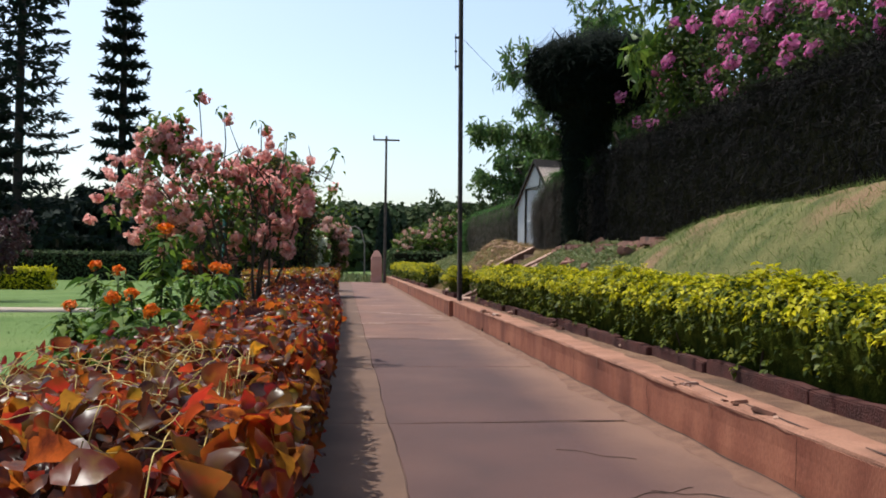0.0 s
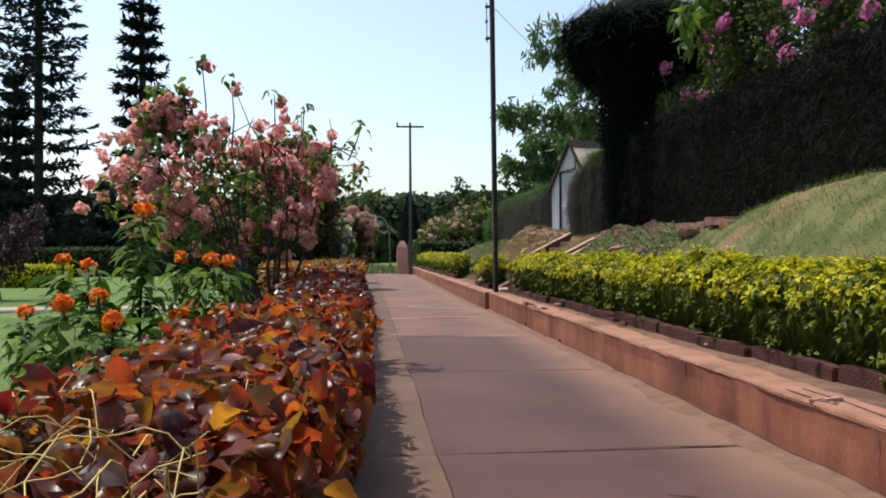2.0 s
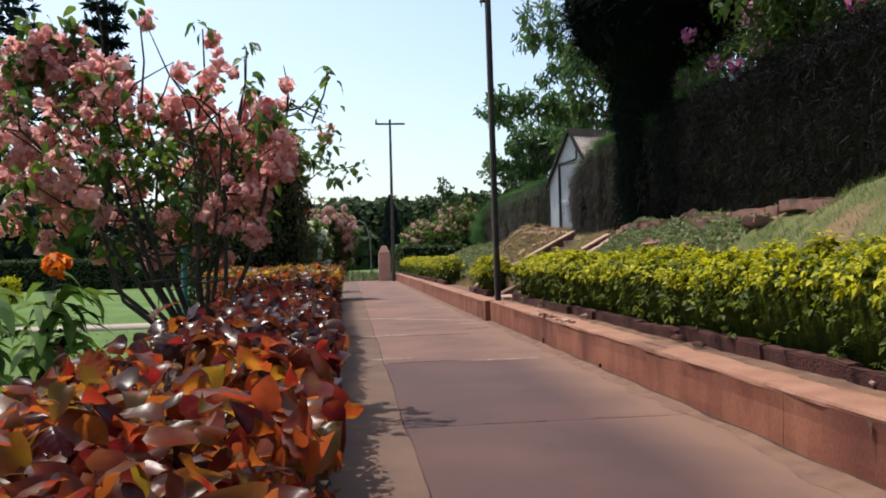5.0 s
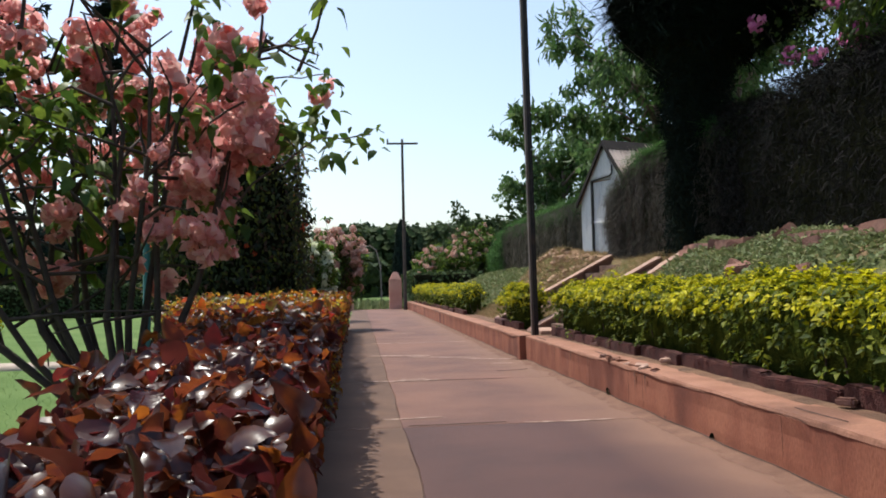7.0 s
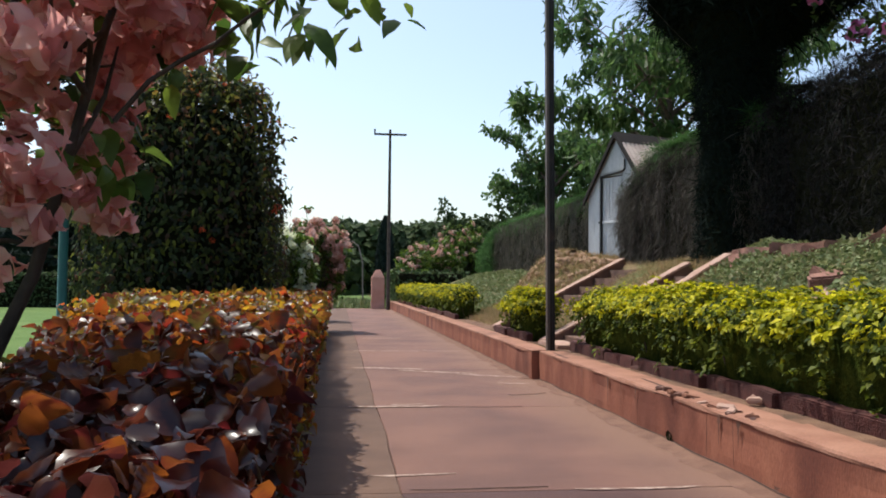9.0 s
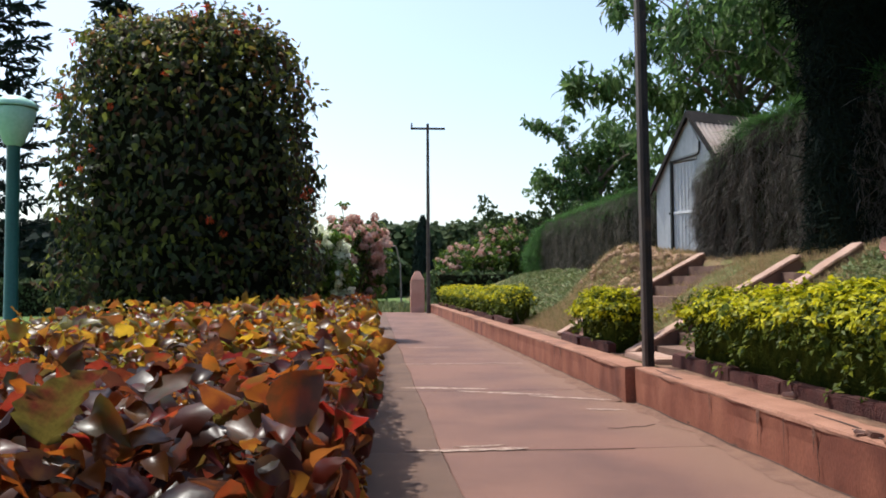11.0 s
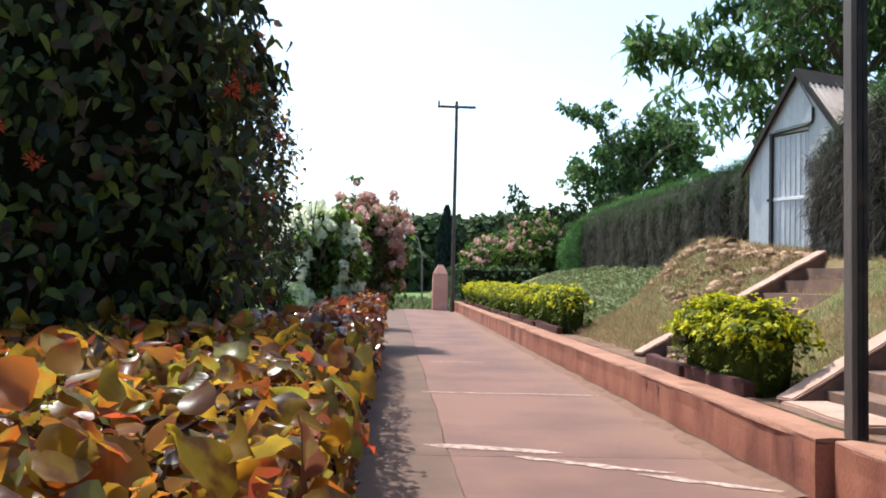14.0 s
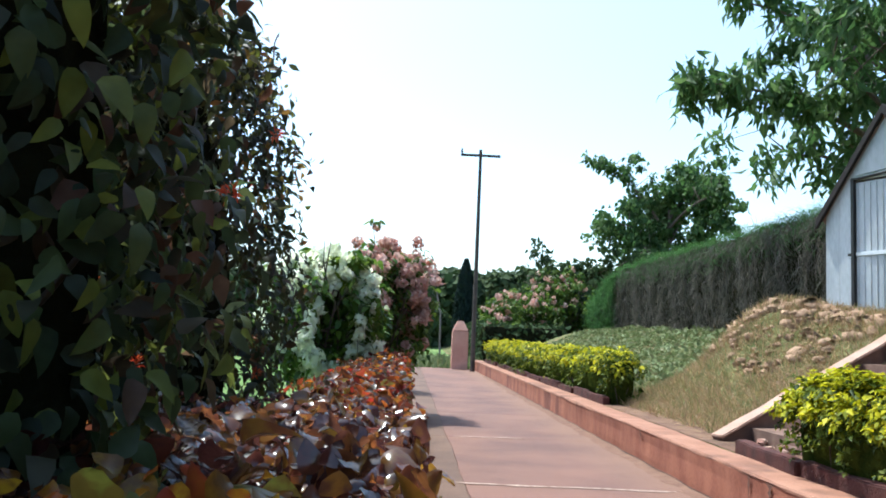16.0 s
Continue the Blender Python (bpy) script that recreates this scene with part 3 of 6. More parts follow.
for x0, x1, y, w, sl, sd in ((1.5, 2.35, 13.42, 0.018, 0.02, 1), (0.1, 1.1, 17.08, 0.05, 0.0, 2), (0.5, 0.95, 17.2, 0.03, 0.05, 3), (0.2, 1.3, 21.2, 0.07, -0.25, 4), (0.9, 2.0, 20.75, 0.05, -0.45, 9), (1.7, 2.6, 20.2, 0.06, -0.5, 5), (0.3, 2.45, 24.38, 0.034, -0.03, 6), (0.5, 1.5, 28.1, 0.03, 0, 7), (2.1, 2.5, 19.1, 0.05, -0.3, 8), (0.2, 0.8, 13.9, 0.02, 0.02, 10)):
    v, f = ragged_strip(x0, x1, y, w * 1.5, sl, seed=sd)
    piece("mortar_line", v, f, MORTAR, pavement, "pale mortar smear along a joint")
for x0, y, ln, sl, sd in ((1.2, 5.78, 1.3, 0.03, 11), (1.6, 4.7, 0.5, -0.6, 12), (1.9, 3.6, 0.6, -0.5, 13), (0.45, 13.5, 0.9, 0.0, 14), (0.9, 17.0, 1.05, -0.02, 15), (2.0, 17.9, 0.5, 0.3, 16), (1.3, 3.2, 0.9, 0.5, 17)):
    v, f = ragged_strip(x0, x0 + ln, y, 0.006, sl, z=0.002, seed=sd)
    piece("crack", v, f, CRACK, pavement, "dark hairline crack")
for k, (x0, ln, y) in enumerate(((0.6, 0.5, -1.5), (1.6, 0.7, -1.5), (0.5, 0.35, 2.1), (1.25, 0.2, 2.1), (1.9, 0.25, 2.1), (0.6, 0.7, 5.8), (2.1, 0.4, 5.8), (1.0, 0.5, 9.6), (1.9, 0.6, 9.6))):
    v, f = ragged_strip(x0, x0 + ln, y, 0.014, 0.0, z=-0.002, n=20, seed=60 + k)
    piece("joint_fill", v, f, PATH_MAT, pavement, "dirt packed into a joint")
# low retaining wall in two lengths, the far one a little proud
for y0, y1, face, lab in ((-9.0, 19.47, 2.76, "cracked salmon-plastered low retaining wall"), (19.54, 52.0, 2.665, "salmon-plastered low retaining wall beside the walk")):
    low = thing("wall_low" if y0 < 0 else "wall_low_far", (0, 0, 0), lab, "retaining wall", kind="structure")
    n_s = int((y1 - y0) / 0.12)
    yy = np.linspace(y0, y1, n_s)
    for nm, sec, m, lab2 in (("wall_body", [(0.0, -0.15), (0.0, 0.1), (0.004, 0.25), (0.0, 0.374), (0.33, 0.374), (0.33, -0.15)], WALL_MAT, ""), ("cap", [(-0.003, 0.366), (-0.004, 0.385), (0.008, 0.402), (0.12, 0.406), (0.26, 0.405), (0.36, 0.398), (0.362, 0.37)], CAP_MAT, "worn pale cap, chipped along its edge")):
        rows = []
        for y in yy:
            for k, (dx, dz) in enumerate(sec):
                w = noise.noise(Vector((k * 3.1, y * 1.7, face))) * 0.010 + noise.noise(Vector((k * 1.3, y * 6.0, 4.0))) * 0.005
                chip = max(0.0, noise.noise(Vector((9.0, y * 1.3, 2.0))) - 0.25) * 0.04 if nm == "cap" and k in (1, 2) and y < 19 else 0.0
                rows.append((face + dx + w + chip, y, dz + w * 0.5 - chip * 0.45))
        m_s = len(sec)
        f = [(i * m_s + j, i * m_s + j + 1, (i + 1) * m_s + j + 1, (i + 1) * m_s + j) for i in range(n_s - 1) for j in range(m_s - 1)]
        f += [tuple(range(m_s)), tuple(range(n_s * m_s - 1, (n_s - 1) * m_s - 1, -1))]
        piece(nm, rows, f, m, low, lab2, smooth=False)
wall_near = bpy.data.objects["wall_low"]
for yy, z0, z1, w in ((14.0, 0.16, 0.37, 0.07), (14.9, 0.02, 0.08, 0.05), (13.2, 0.0, 0.05, 0.08), (6.1, 0.0, 0.03, 0.35), (9.2, 0.0, 0.37, 0.006), (16.1, 0.0, 0.37, 0.015), (16.5, 0.12, 0.37, 0.06), (17.4, 0.15, 0.37, 0.03), (15.7, 0.2, 0.37, 0.06), (4.6, 0.1, 0.37, 0.012), (7.4, 0.2, 0.37, 0.05), (13.7, 0.2, 0.37, 0.06), (17.9, 0.0, 0.06, 0.12), (16.9, 0.0, 0.04, 0.15)):
    n = 12
    z = np.linspace(z0, z1, n)
    r = np.random.default_rng(int(yy * 10))
    ww = w * (0.25 + 0.9 * r.random(n)) * np.linspace(0.1, 1.0, n) ** 2.0 * 0.55 + 0.003
    v = np.concatenate([np.stack([np.full(n, 2.745), yy - ww, z], -1), np.stack([np.full(n, 2.745), yy + ww * (0.4 + 0.8 * r.random(n)), z], -1)])
    i = np.arange(n - 1)
    piece("stain", v, np.stack([i, i + 1, i + n + 1, i + n], -1), STAIN, wall_near, "dark damp stain or chip")
for y0_, ln, xo, w_, sd in ((3.4, 0.9, 2.84, 0.012, 31), (4.6, 1.1, 2.90, 0.016, 32), (5.2, 0.5, 2.80, 0.02, 33), (2.2, 0.7, 2.86, 0.014, 34), (14.6, 0.8, 2.82, 0.012, 35), (15.4, 0.6, 2.9, 0.014, 36), (10.6, 0.6, 2.88, 0.01, 37), (18.2, 0.9, 2.82, 0.012, 38)):
    v, f = ragged_strip(y0_, y0_ + ln, xo, w_, 0.03, z=0.409, n=30, seed=sd)
    v = v[:, [1, 0, 2]]
    piece("crack", v, f, CRACK, wall_near, "dark crack along the worn cap")
wall_far = bpy.data.objects["wall_low_far"]
for yy, z0, z1, w in ((22.7, 0.18, 0.37, 0.13), (23.1, 0.10, 0.37, 0.06), (26.3, 0.2, 0.37, 0.12), (30.1, 0.15, 0.37, 0.10), (30.6, 0.2, 0.37, 0.05), (34.5, 0.1, 0.37, 0.09), (20.1, 0.0, 0.37, 0.008), (19.85, 0.05, 0.37, 0.02)):
    n = 12
    z = np.linspace(z0, z1, n)
    r = np.random.default_rng(int(yy * 10))
    ww = w * (0.25 + 0.9 * r.random(n)) * np.linspace(0.1, 1.0, n) ** 2.0 * 0.55 + 0.003
    v = np.concatenate([np.stack([np.full(n, 2.650), yy - ww, z], -1), np.stack([np.full(n, 2.650), yy + ww * (0.4 + 0.8 * r.random(n)), z], -1)])
    i = np.arange(n - 1)
    piece("stain", v, np.stack([i, i + 1, i + n + 1, i + n], -1), STAIN, wall_far, "dark damp stain")

# sand drifted against the wall foot, with a ragged outer rim
for y0, y1, face, host in ((-8.0, 19.4, 2.752, wall_near), (19.6, 46.0, 2.657, wall_far)):
    yy = np.arange(y0, y1, 0.07)
    wide = np.array([0.16 + 0.16 * noise.noise(Vector((y * 0.6, 3.0, 0))) + 0.09 * noise.noise(Vector((y * 2.3, 7.0, 0))) + 0.05 * noise.noise(Vector((y * 8.0, 1.0, 0))) for y in yy])
    wide = np.maximum(wide, 0.02)
    n = len(yy)
    v = np.concatenate([np.stack([np.full(n, face), yy, np.full(n, 0.022)], -1), np.stack([face - wide * 0.5, yy, np.full(n, 0.010)], -1), np.stack([face - wide, yy, np.full(n, 0.0015)], -1)])
    i = np.arange(n - 1)
    piece("sand_drift", v, np.concatenate([np.stack([i, i + 1, i + n + 1, i + n], -1), np.stack([i + n, i + n + 1, i + 2 * n + 1, i + 2 * n], -1)]), DUST, host, "pale sand drifted along the foot")
    v, f = ragged_strip(y0, y1, face - 0.006, 0.010, 0.0, z=0.024, n=500, seed=71)
    piece("foot_crack", v[:, [1, 0, 2]], f, CRACK, host, "dark gap along the foot")


def weep_hole(y, z, r, seed):
    """A broken drain hole: a near-black patch painted for its shaded recess, with a chipped rim."""
    rr = np.random.default_rng(seed)
    a = np.linspace(0, 2 * np.pi, 12, endpoint=False)
    rad = r * (0.75 + 0.5 * rr.random(12))
    v = [(2.741, y + q * math.cos(t) * 1.25, max(0.02, z + q * math.sin(t))) for q, t in zip(rad, a)] + [(2.76, y, z)]
    piece("weep_hole", v, [(k, (k + 1) % 12, 12) for k in range(12)], DARKCORE, wall_near, "black broken drain hole", False)


weep_hole(14.9, 0.055, 0.052, 5)
weep_hole(12.2, 0.04, 0.035, 6)
chip = np.random.default_rng(44)
for k in range(26):  # crumbled stretch of the cap
    y = 13.4 + 1.9 * chip.random() if k < 18 else 3.6 + 1.8 * chip.random()
    q = 0.02 + 0.035 * chip.random()
    bm = box_bm(-q * 0.8, q * 0.8, -q * 1.5, q * 1.5, -q * 0.4, q * 0.4, q * 0.2, 0.012, 1)
    bm.transform(pose(2.785 + 0.09 * chip.random(), y, 0.404 + q * 0.2, chip.normal() * 9, chip.normal() * 9, chip.random() * 180))
    part("cap_fragment", bm, (SLAB_MAT, CAP_MAT, STAIN)[k % 3], wall_near, "loose broken piece of the cap")
for y, z0, z1, sd in ((14.2, 0.02, 0.37, 81), (13.75, 0.05, 0.39, 82), (15.6, 0.0, 0.37, 83), (11.1, 0.1, 0.37, 84), (8.3, 0.0, 0.37, 85), (5.9, 0.0, 0.36, 86), (3.4, 0.05, 0.37, 87)):
    v, f = ragged_strip(z0, z1, y, 0.006, 0.12 * math.sin(sd), z=0.0, n=24, seed=sd)
    piece("crack", np.stack([2.742 - v[:, 2] * 0.3, v[:, 1], v[:, 0]], -1), f, CRACK, wall_near, "dark crack down the face")

# soil shelf behind the wall with a few stones
gy2 = np.linspace(-8, 52, 260)
gx2 = np.linspace(3.06, 3.75, 7)
sx, sy = np.meshgrid(gx2, gy2)
sz = np.maximum(height(sx, sy) + 0.008, 0.392) + 0.006 * np.sin(sy * 9 + sx * 5) * np.sin(sx * 13 + sy * 3)
ii = np.arange(len(gx2) * len(gy2)).reshape(len(gy2), len(gx2))
soil = piece("soil_shelf", np.stack([sx, sy, sz], -1).reshape(-1, 3), np.stack([ii[:-1, :-1], ii[:-1, 1:], ii[1:, 1:], ii[1:, :-1]], -1).reshape(-1, 4), SOIL)
tagged(soil, "strip of bare red soil behind the low wall", "soil", kind="structure")

# ---- gate pillars and poles ----
def gate_pillar(x, y):
    p = thing("gate_pillar", (x, y, 0), "pale pink plastered gate pillar with a blunt pointed top", "pillar", "gate pillars")
    part("shaft", box_bm(-0.34, 0.34, -0.3, 0.3, -0.1, 1.62, 0.03, 0.01, 3), PILLAR_MAT, p)
    bm = box_bm(-0.34, 0.34, -0.3, 0.3, 1.62, 2.05, 0.0)
    for v in bm.verts:
        if v.co.z > 2:
            v.co.x *= 0.35
            v.co.y *= 0.35
    bmesh.ops.bevel(bm, geom=bm.edges[:], offset=0.03, segments=2, affect="EDGES")
    part("top", bm, PILLAR_MAT, p)
    return p


gate_pillar(2.03, 51.6)
gate_pillar(-0.62, 51.6)

pole = thing("utility_pole", (2.93, 19.52, 0.40), "dark steel utility pole rising from the low wall", "pole")
part("web", box_bm(-0.018, 0.018, -0.05, 0.05, -0.3, 7.9, 0.004), POLE_MAT, pole)
# The left flange is paler than its twin: sunlight put into the colour.
part("flange", box_bm(-0.055, -0.019, -0.052, 0.052, -0.3, 7.9, 0.005), POLE_SIDE, pole, "brown flange, paler in colour for the sunlit side")
part("flange", box_bm(0.019, 0.055, -0.052, 0.052, -0.3, 7.9, 0.005), POLE_MAT, pole)
part("bracket", box_bm(-0.14, -0.055, -0.02, 0.02, 6.72, 6.78, 0.005), IRON_MAT, pole)
part("bracket", box_bm(-0.14, -0.055, -0.02, 0.02, 5.98, 6.04, 0.005), IRON_MAT, pole)
v, f = tube([(-0.13, 0, 5.9), (-0.13, 0, 6.85)], 0.012)
piece("rod", v, f, IRON_MAT, pole)
for zz in (6.0, 6.4, 6.75):
    v, f = tube([(-0.13, 0, zz - 0.04), (-0.13, 0, zz - 0.02), (-0.13, 0, zz + 0.02), (-0.13, 0, zz + 0.04)], [0.01, 0.035, 0.035, 0.01], 8)
    piece("insulator", v, f, IRON_MAT, pole)
pole.rotation_euler = (0, radians(-0.5), 0)

far_pole = thing("utility_pole", (2.47, 49.9, 0.0), "slim brown utility pole with a single crossarm", "pole")
v, f = tube([(0, 0, -0.2), (0, 0, 4.5), (0, 0, 9.15)], [0.1, 0.085, 0.065], 10)
piece("shaft", v, f, FARPOLE_MAT, far_pole)
part("crossarm", box_bm(-0.83, 0.83, -0.13, -0.05, 8.84, 8.94, 0.01), FARPOLE_MAT, far_pole)
for xx in (-0.78,):
    v, f = tube([(xx, -0.09, 8.92), (xx, -0.09, 9.0), (xx, -0.09, 9.16)], [0.02, 0.05, 0.03], 8)
    piece("insulator", v, f, FARPOLE_MAT, far_pole)


def wire(a, b, sag, name="overhead_wire"):
    t = np.linspace(0, 1, 24)[:, None]
    p = np.array(a) * (1 - t) + np.array(b) * t
    p[:, 2] -= sag * 4 * (t * (1 - t))[:, 0]
    v, f = tube(p, 0.006, 5)
    ob = piece(name, v, f, IRON_MAT)
    return tagged(ob, "thin sagging overhead wire tied to the pole", "wire")


wire((2.95, 19.52, 7.1), (9.5, 24.5, 5.0), 0.6)

# green garden lamp on the lawn
lamp = thing("garden_lamp", (-2.45, 15.9, -0.05), "green garden lamp post with a pale mint bowl", "lamp")
v, f = tube([(0, 0, 0), (0, 0, 0.12), (0, 0, 0.13), (0, 0, 2.3)], [0.09, 0.08, 0.045, 0.04], 12)
piece("post", v, f, GREEN_MAT, lamp)
v, f = tube([(0, 0, 2.28), (0, 0, 2.3), (0, 0, 2.42), (0, 0, 2.5), (0, 0, 2.52)], [0.04, 0.06, 0.11, 0.132, 0.128], 16)
piece("bowl", v, f, LAMP_MAT, lamp)
v, f = tube([(0, 0, 2.525), (0, 0, 2.53), (0, 0, 2.57), (0, 0, 2.60), (0, 0, 2.61)], [0.143, 0.148, 0.12, 0.055, 0.005], 16)
piece("cap", v, f, LAMP_MAT, lamp)

# slim curved lamp beyond the gate
ll = thing("street_lamp", (0.55, 58.0, -0.05), "slim curved street lamp with a white head", "lamp")
v, f = tube([(0.9, 0, 0), (0.85, 0, 2.6), (0.6, 0, 3.6), (0.2, 0, 3.9), (-0.1, 0, 3.8)], [0.05, 0.045, 0.04, 0.03, 0.03], 8)
piece("post", v, f, RUST_MAT, ll)
part("head", box_bm(-0.75, -0.05, -0.12, 0.12, 3.55, 3.75, 0.05), CARWHITE, ll)

# ---- stairs up the bank ----
def stringer(stair, a, b, w=0.19, thick=0.04):
    a, b = Vector(a), Vector(b)
    d = (b - a).normalized()
    side = d.cross(Vector((0, 0, 1))).normalized()
    up = side.cross(d)
    turn = Matrix.Translation(a) @ Matrix((d, side, up)).transposed().to_4x4()
    # Lower body in darker concrete; the shade below the slab is in its colour.
    bm = box_bm(0, (b - a).length, -w / 2 + 0.015, w / 2 - 0.015, -0.3, -0.002, 0.01, 0.02, 8)
    bm.transform(turn)
    part("stringer_base", bm, RISER_MAT, stair, "rough concrete under the side slab, shade in its dark colour")
    bm = box_bm(0, (b - a).length, -w / 2, w / 2, 0.0, thick, 0.012, 0.018, 9)
    bm.transform(turn)
    return part("stringer", bm, SLAB_MAT, stair, "pale pink sloping side slab")


def staircase(a0, a1, b0, b1, n, near_from, label):
    st = thing("staircase", (0, 0, 0), label, "stairs", "stairs up the bank")
    stringer(st, a0, a1)
    if near_from < 1:
        stringer(st, Vector(b0).lerp(Vector(b1), near_from), b1)
    a0, a1, b0, b1 = (Vector(p) for p in (a0, a1, b0, b1))
    for k in range(n):
        p0, p1 = a0.lerp(a1, k / n), a0.lerp(a1, (k + 1.15) / n)
        q0, q1 = b0.lerp(b1, k / n), b0.lerp(b1, (k + 1.15) / n)
        z = p0.z - 0.07
        v = [(*p.xy, zz) for zz in (z - 0.4, z) for p in (p0, p1, q1, q0)]
        f = [(0, 1, 2, 3), (4, 7, 6, 5), (0, 4, 5, 1), (1, 5, 6, 2), (2, 6, 7, 3), (3, 7, 4, 0)]
        piece("step", v, f, RISER_MAT, st, smooth=False)
    return st


staircase((3.2, 21.05, 0.42), (6.1, 22.14, 1.72), (3.3, 19.62, 0.42), (6.05, 20.5, 1.82), 8, 0.45, "worn red concrete steps between pink sloping side slabs")
staircase((3.24, 25.35, 0.42), (6.5, 26.65, 1.93), (3.3, 23.7, 0.42), (6.7, 24.9, 1.93), 8, 1.0, "worn red concrete steps leading towards the shed")

sill = thing("step_slab", (3.2, 20.3, 0.40), "pale worn slab at the foot of the steps", "slab")
part("slab", box_bm(-0.12, 0.28, -0.55, 0.6, -0.05, 0.055, 0.015, 0.012, 4), SLAB_MAT, sill)
rub = np.random.default_rng(21)
for k in range(16):
    x, y = ((3.15 + 0.5 * rub.random(), 24.2 + 1.2 * rub.random()) if k < 9 else (3.05 + 0.3 * rub.random(), 8 + 10 * rub.random()))
    sz = 0.018 + 0.03 * rub.random()
    bm = box_bm(-sz, sz, -sz * 1.4, sz * 1.4, -sz * 0.6, sz * 0.6, sz * 0.3, 0.012, 1)
    ob = thing("rubble_stone", (x, y, 0.43 + sz * 0.3), "loose broken stone lying on the red soil", "stone", "loose stones")
    ob.rotation_euler = (rub.normal() * 0.2, rub.normal() * 0.2, rub.random() * 6)
    part("stone", bm, SLAB_MAT if k % 3 else STONE_MAT, ob)

# broken kerb stones along the bank's crest
stones = thing("stone_edging", (0, 0, 0), "row of broken red stone slabs along the crest of the bank", "stones")
r = np.random.default_rng(3)
y = 11.2
while y < 18.3:
    ln = 0.6 + 0.9 * r.random()
    x = 5.42 + 0.07 * r.normal() + 0.02 * (y - 11)
    zt = 1.80 + 0.02 * r.normal()
    bm = box_bm(-0.2, 0.2, -ln / 2, ln / 2, -0.14, 0.0, 0.012, 0.03, 5)
    bm.transform(pose(x, y + ln / 2, zt, r.normal() * 1.5, 4 + r.normal() * 3, r.normal() * 4))
    part("stone", bm, STONE_MAT, stones)
    y += ln + 0.04 + 0.12 * r.random()
for k in range(14):
    x, y = 4.5 + 1.2 * r.random(), 12 + 7 * r.random()
    s = 0.05 + 0.09 * r.random()
    bm = box_bm(-s, s, -s * 1.5, s * 1.5, -s * 0.7, s * 0.7, s * 0.2, 0.03, 1)
    bm.transform(pose(x, y, float(height(x, y)) + s * 0.05, r.normal() * 15, r.normal() * 15, r.random() * 180))
    part("stone", bm, STONE_MAT, stones)
loose = thing("loose_slab", (0, 0, 0), "tilted pink concrete slab lying on the bank", "slab")
bm = box_bm(0, 1.15, -0.12, 0.12, -0.06, 0.05, 0.012, 0.012, 3)
bm.transform(pose(4.35, 15.6, float(height(4.35, 15.6)) + 0.04, 0, -30, 12))
part("slab", bm, SLAB_MAT, loose)

# brick edging at the foot of the yellow hedges
def edging(y0, y1, x0, x1, label):
    e = thing("hedge_edging", (0, 0, 0), label, "edging", "hedge edgings")
    r = np.random.default_rng(int(y0 * 7) + 50)
    y = y0
    while y < y1:
        ln = 0.9 + 0.9 * r.random()
        x = x0 + (x1 - x0) * (y - y0) / (y1 - y0)
        bm = box_bm(-0.06, 0.06, 0, ln - 0.004, -0.15, 0.06 + 0.04 * r.random(), 0.012, 0.02, 6)
        bm.transform(pose(x, y, 0.44, 0, r.normal() * 3, r.normal() * 2))
        part("brick", bm, EDGE_MAT, e)
        y += ln
    return e


edging(-2.0, 19.0, 3.46, 3.24, "dark red stone edging at a hedge foot")
edging(21.5, 23.0, 3.10, 3.04, "dark red stone edging under a short hedge")
edging(29.9, 48.4, 3.10, 3.0, "dark red stone edging under a far hedge")

# ---- shed ----
shed = thing("shed", (6.9, 28.2, 1.95), "small white sheet-metal shed with a steep corrugated roof", "shed")
shed.rotation_euler = (0, 0, math.atan2(0.37, 0.93))
HW, EAVE, APEX, DEEP = 1.12, 1.65, 3.12, 2.6


def shed_piece(name, verts, faces, m, label="", smooth=False):
    return piece(name, verts, faces, m, shed, label, smooth)


# gable with a doorway: x into the shed, y along the gable
def prism(outline, x0, x1):
    n = len(outline)
    v = [(x0, *p) for p in outline] + [(x1, *p) for p in outline]
    f = [tuple(range(n)), tuple(range(2 * n - 1, n - 1, -1))] + [(i, i + n, (i + 1) % n + n, (i + 1) % n) for i in range(n)]
    return v, f


def gable_z(yy):
    return EAVE + (APEX - EAVE) * (1 - abs(yy) / HW)


for a, b, z0 in ((0.60, 0.86, 0), (0.865, 1.12, 0), (-0.20, 0.595, 2.16), (-0.66, -0.205, 0), (-1.12, -0.665, 0)):
    out = [(a, z0), (b, z0), (b, gable_z(b))]
    if a < 0 < b:
        out.append((0, APEX))
    out.append((a, gable_z(a)))
    shed_piece("wall_sheet", *prism(out, 0, 0.04), WHITE_MAT)
for s in (-1, 1):
    bm = box_bm(0.04, DEEP, s * (HW - 0.02) - 0.02, s * (HW - 0.02) + 0.02, 0, EAVE, 0.004)
    part("side_wall", bm, WHITE_MAT, shed)
part("back_wall", box_bm(DEEP - 0.04, DEEP, -0.92, 0.92, 0, EAVE, 0.004), WHITE_MAT, shed)
door = part("door", box_bm(0.015, 0.045, -0.185, 0.575, 0.03, 2.13, 0.005), WHITE_MAT, shed, "dented grey-white sheet door, shut")
part("crossbar", box_bm(-0.012, 0.012, -0.24, 0.56, 0.97, 1.03, 0.004), CARWHITE, door, "pale painted crossbar")
part("latch", box_bm(-0.02, 0.012, 0.56, 0.70, 0.975, 1.02, 0.004), IRON_MAT, door, "black iron latch")
for k in range(7):
    yy = -0.13 + k * 0.11
    v, f = tube([(0.012, yy, 0.05), (0.012, yy, 2.1)], 0.009, 6)
    piece("rib", v, f, WHITE_MAT, door)
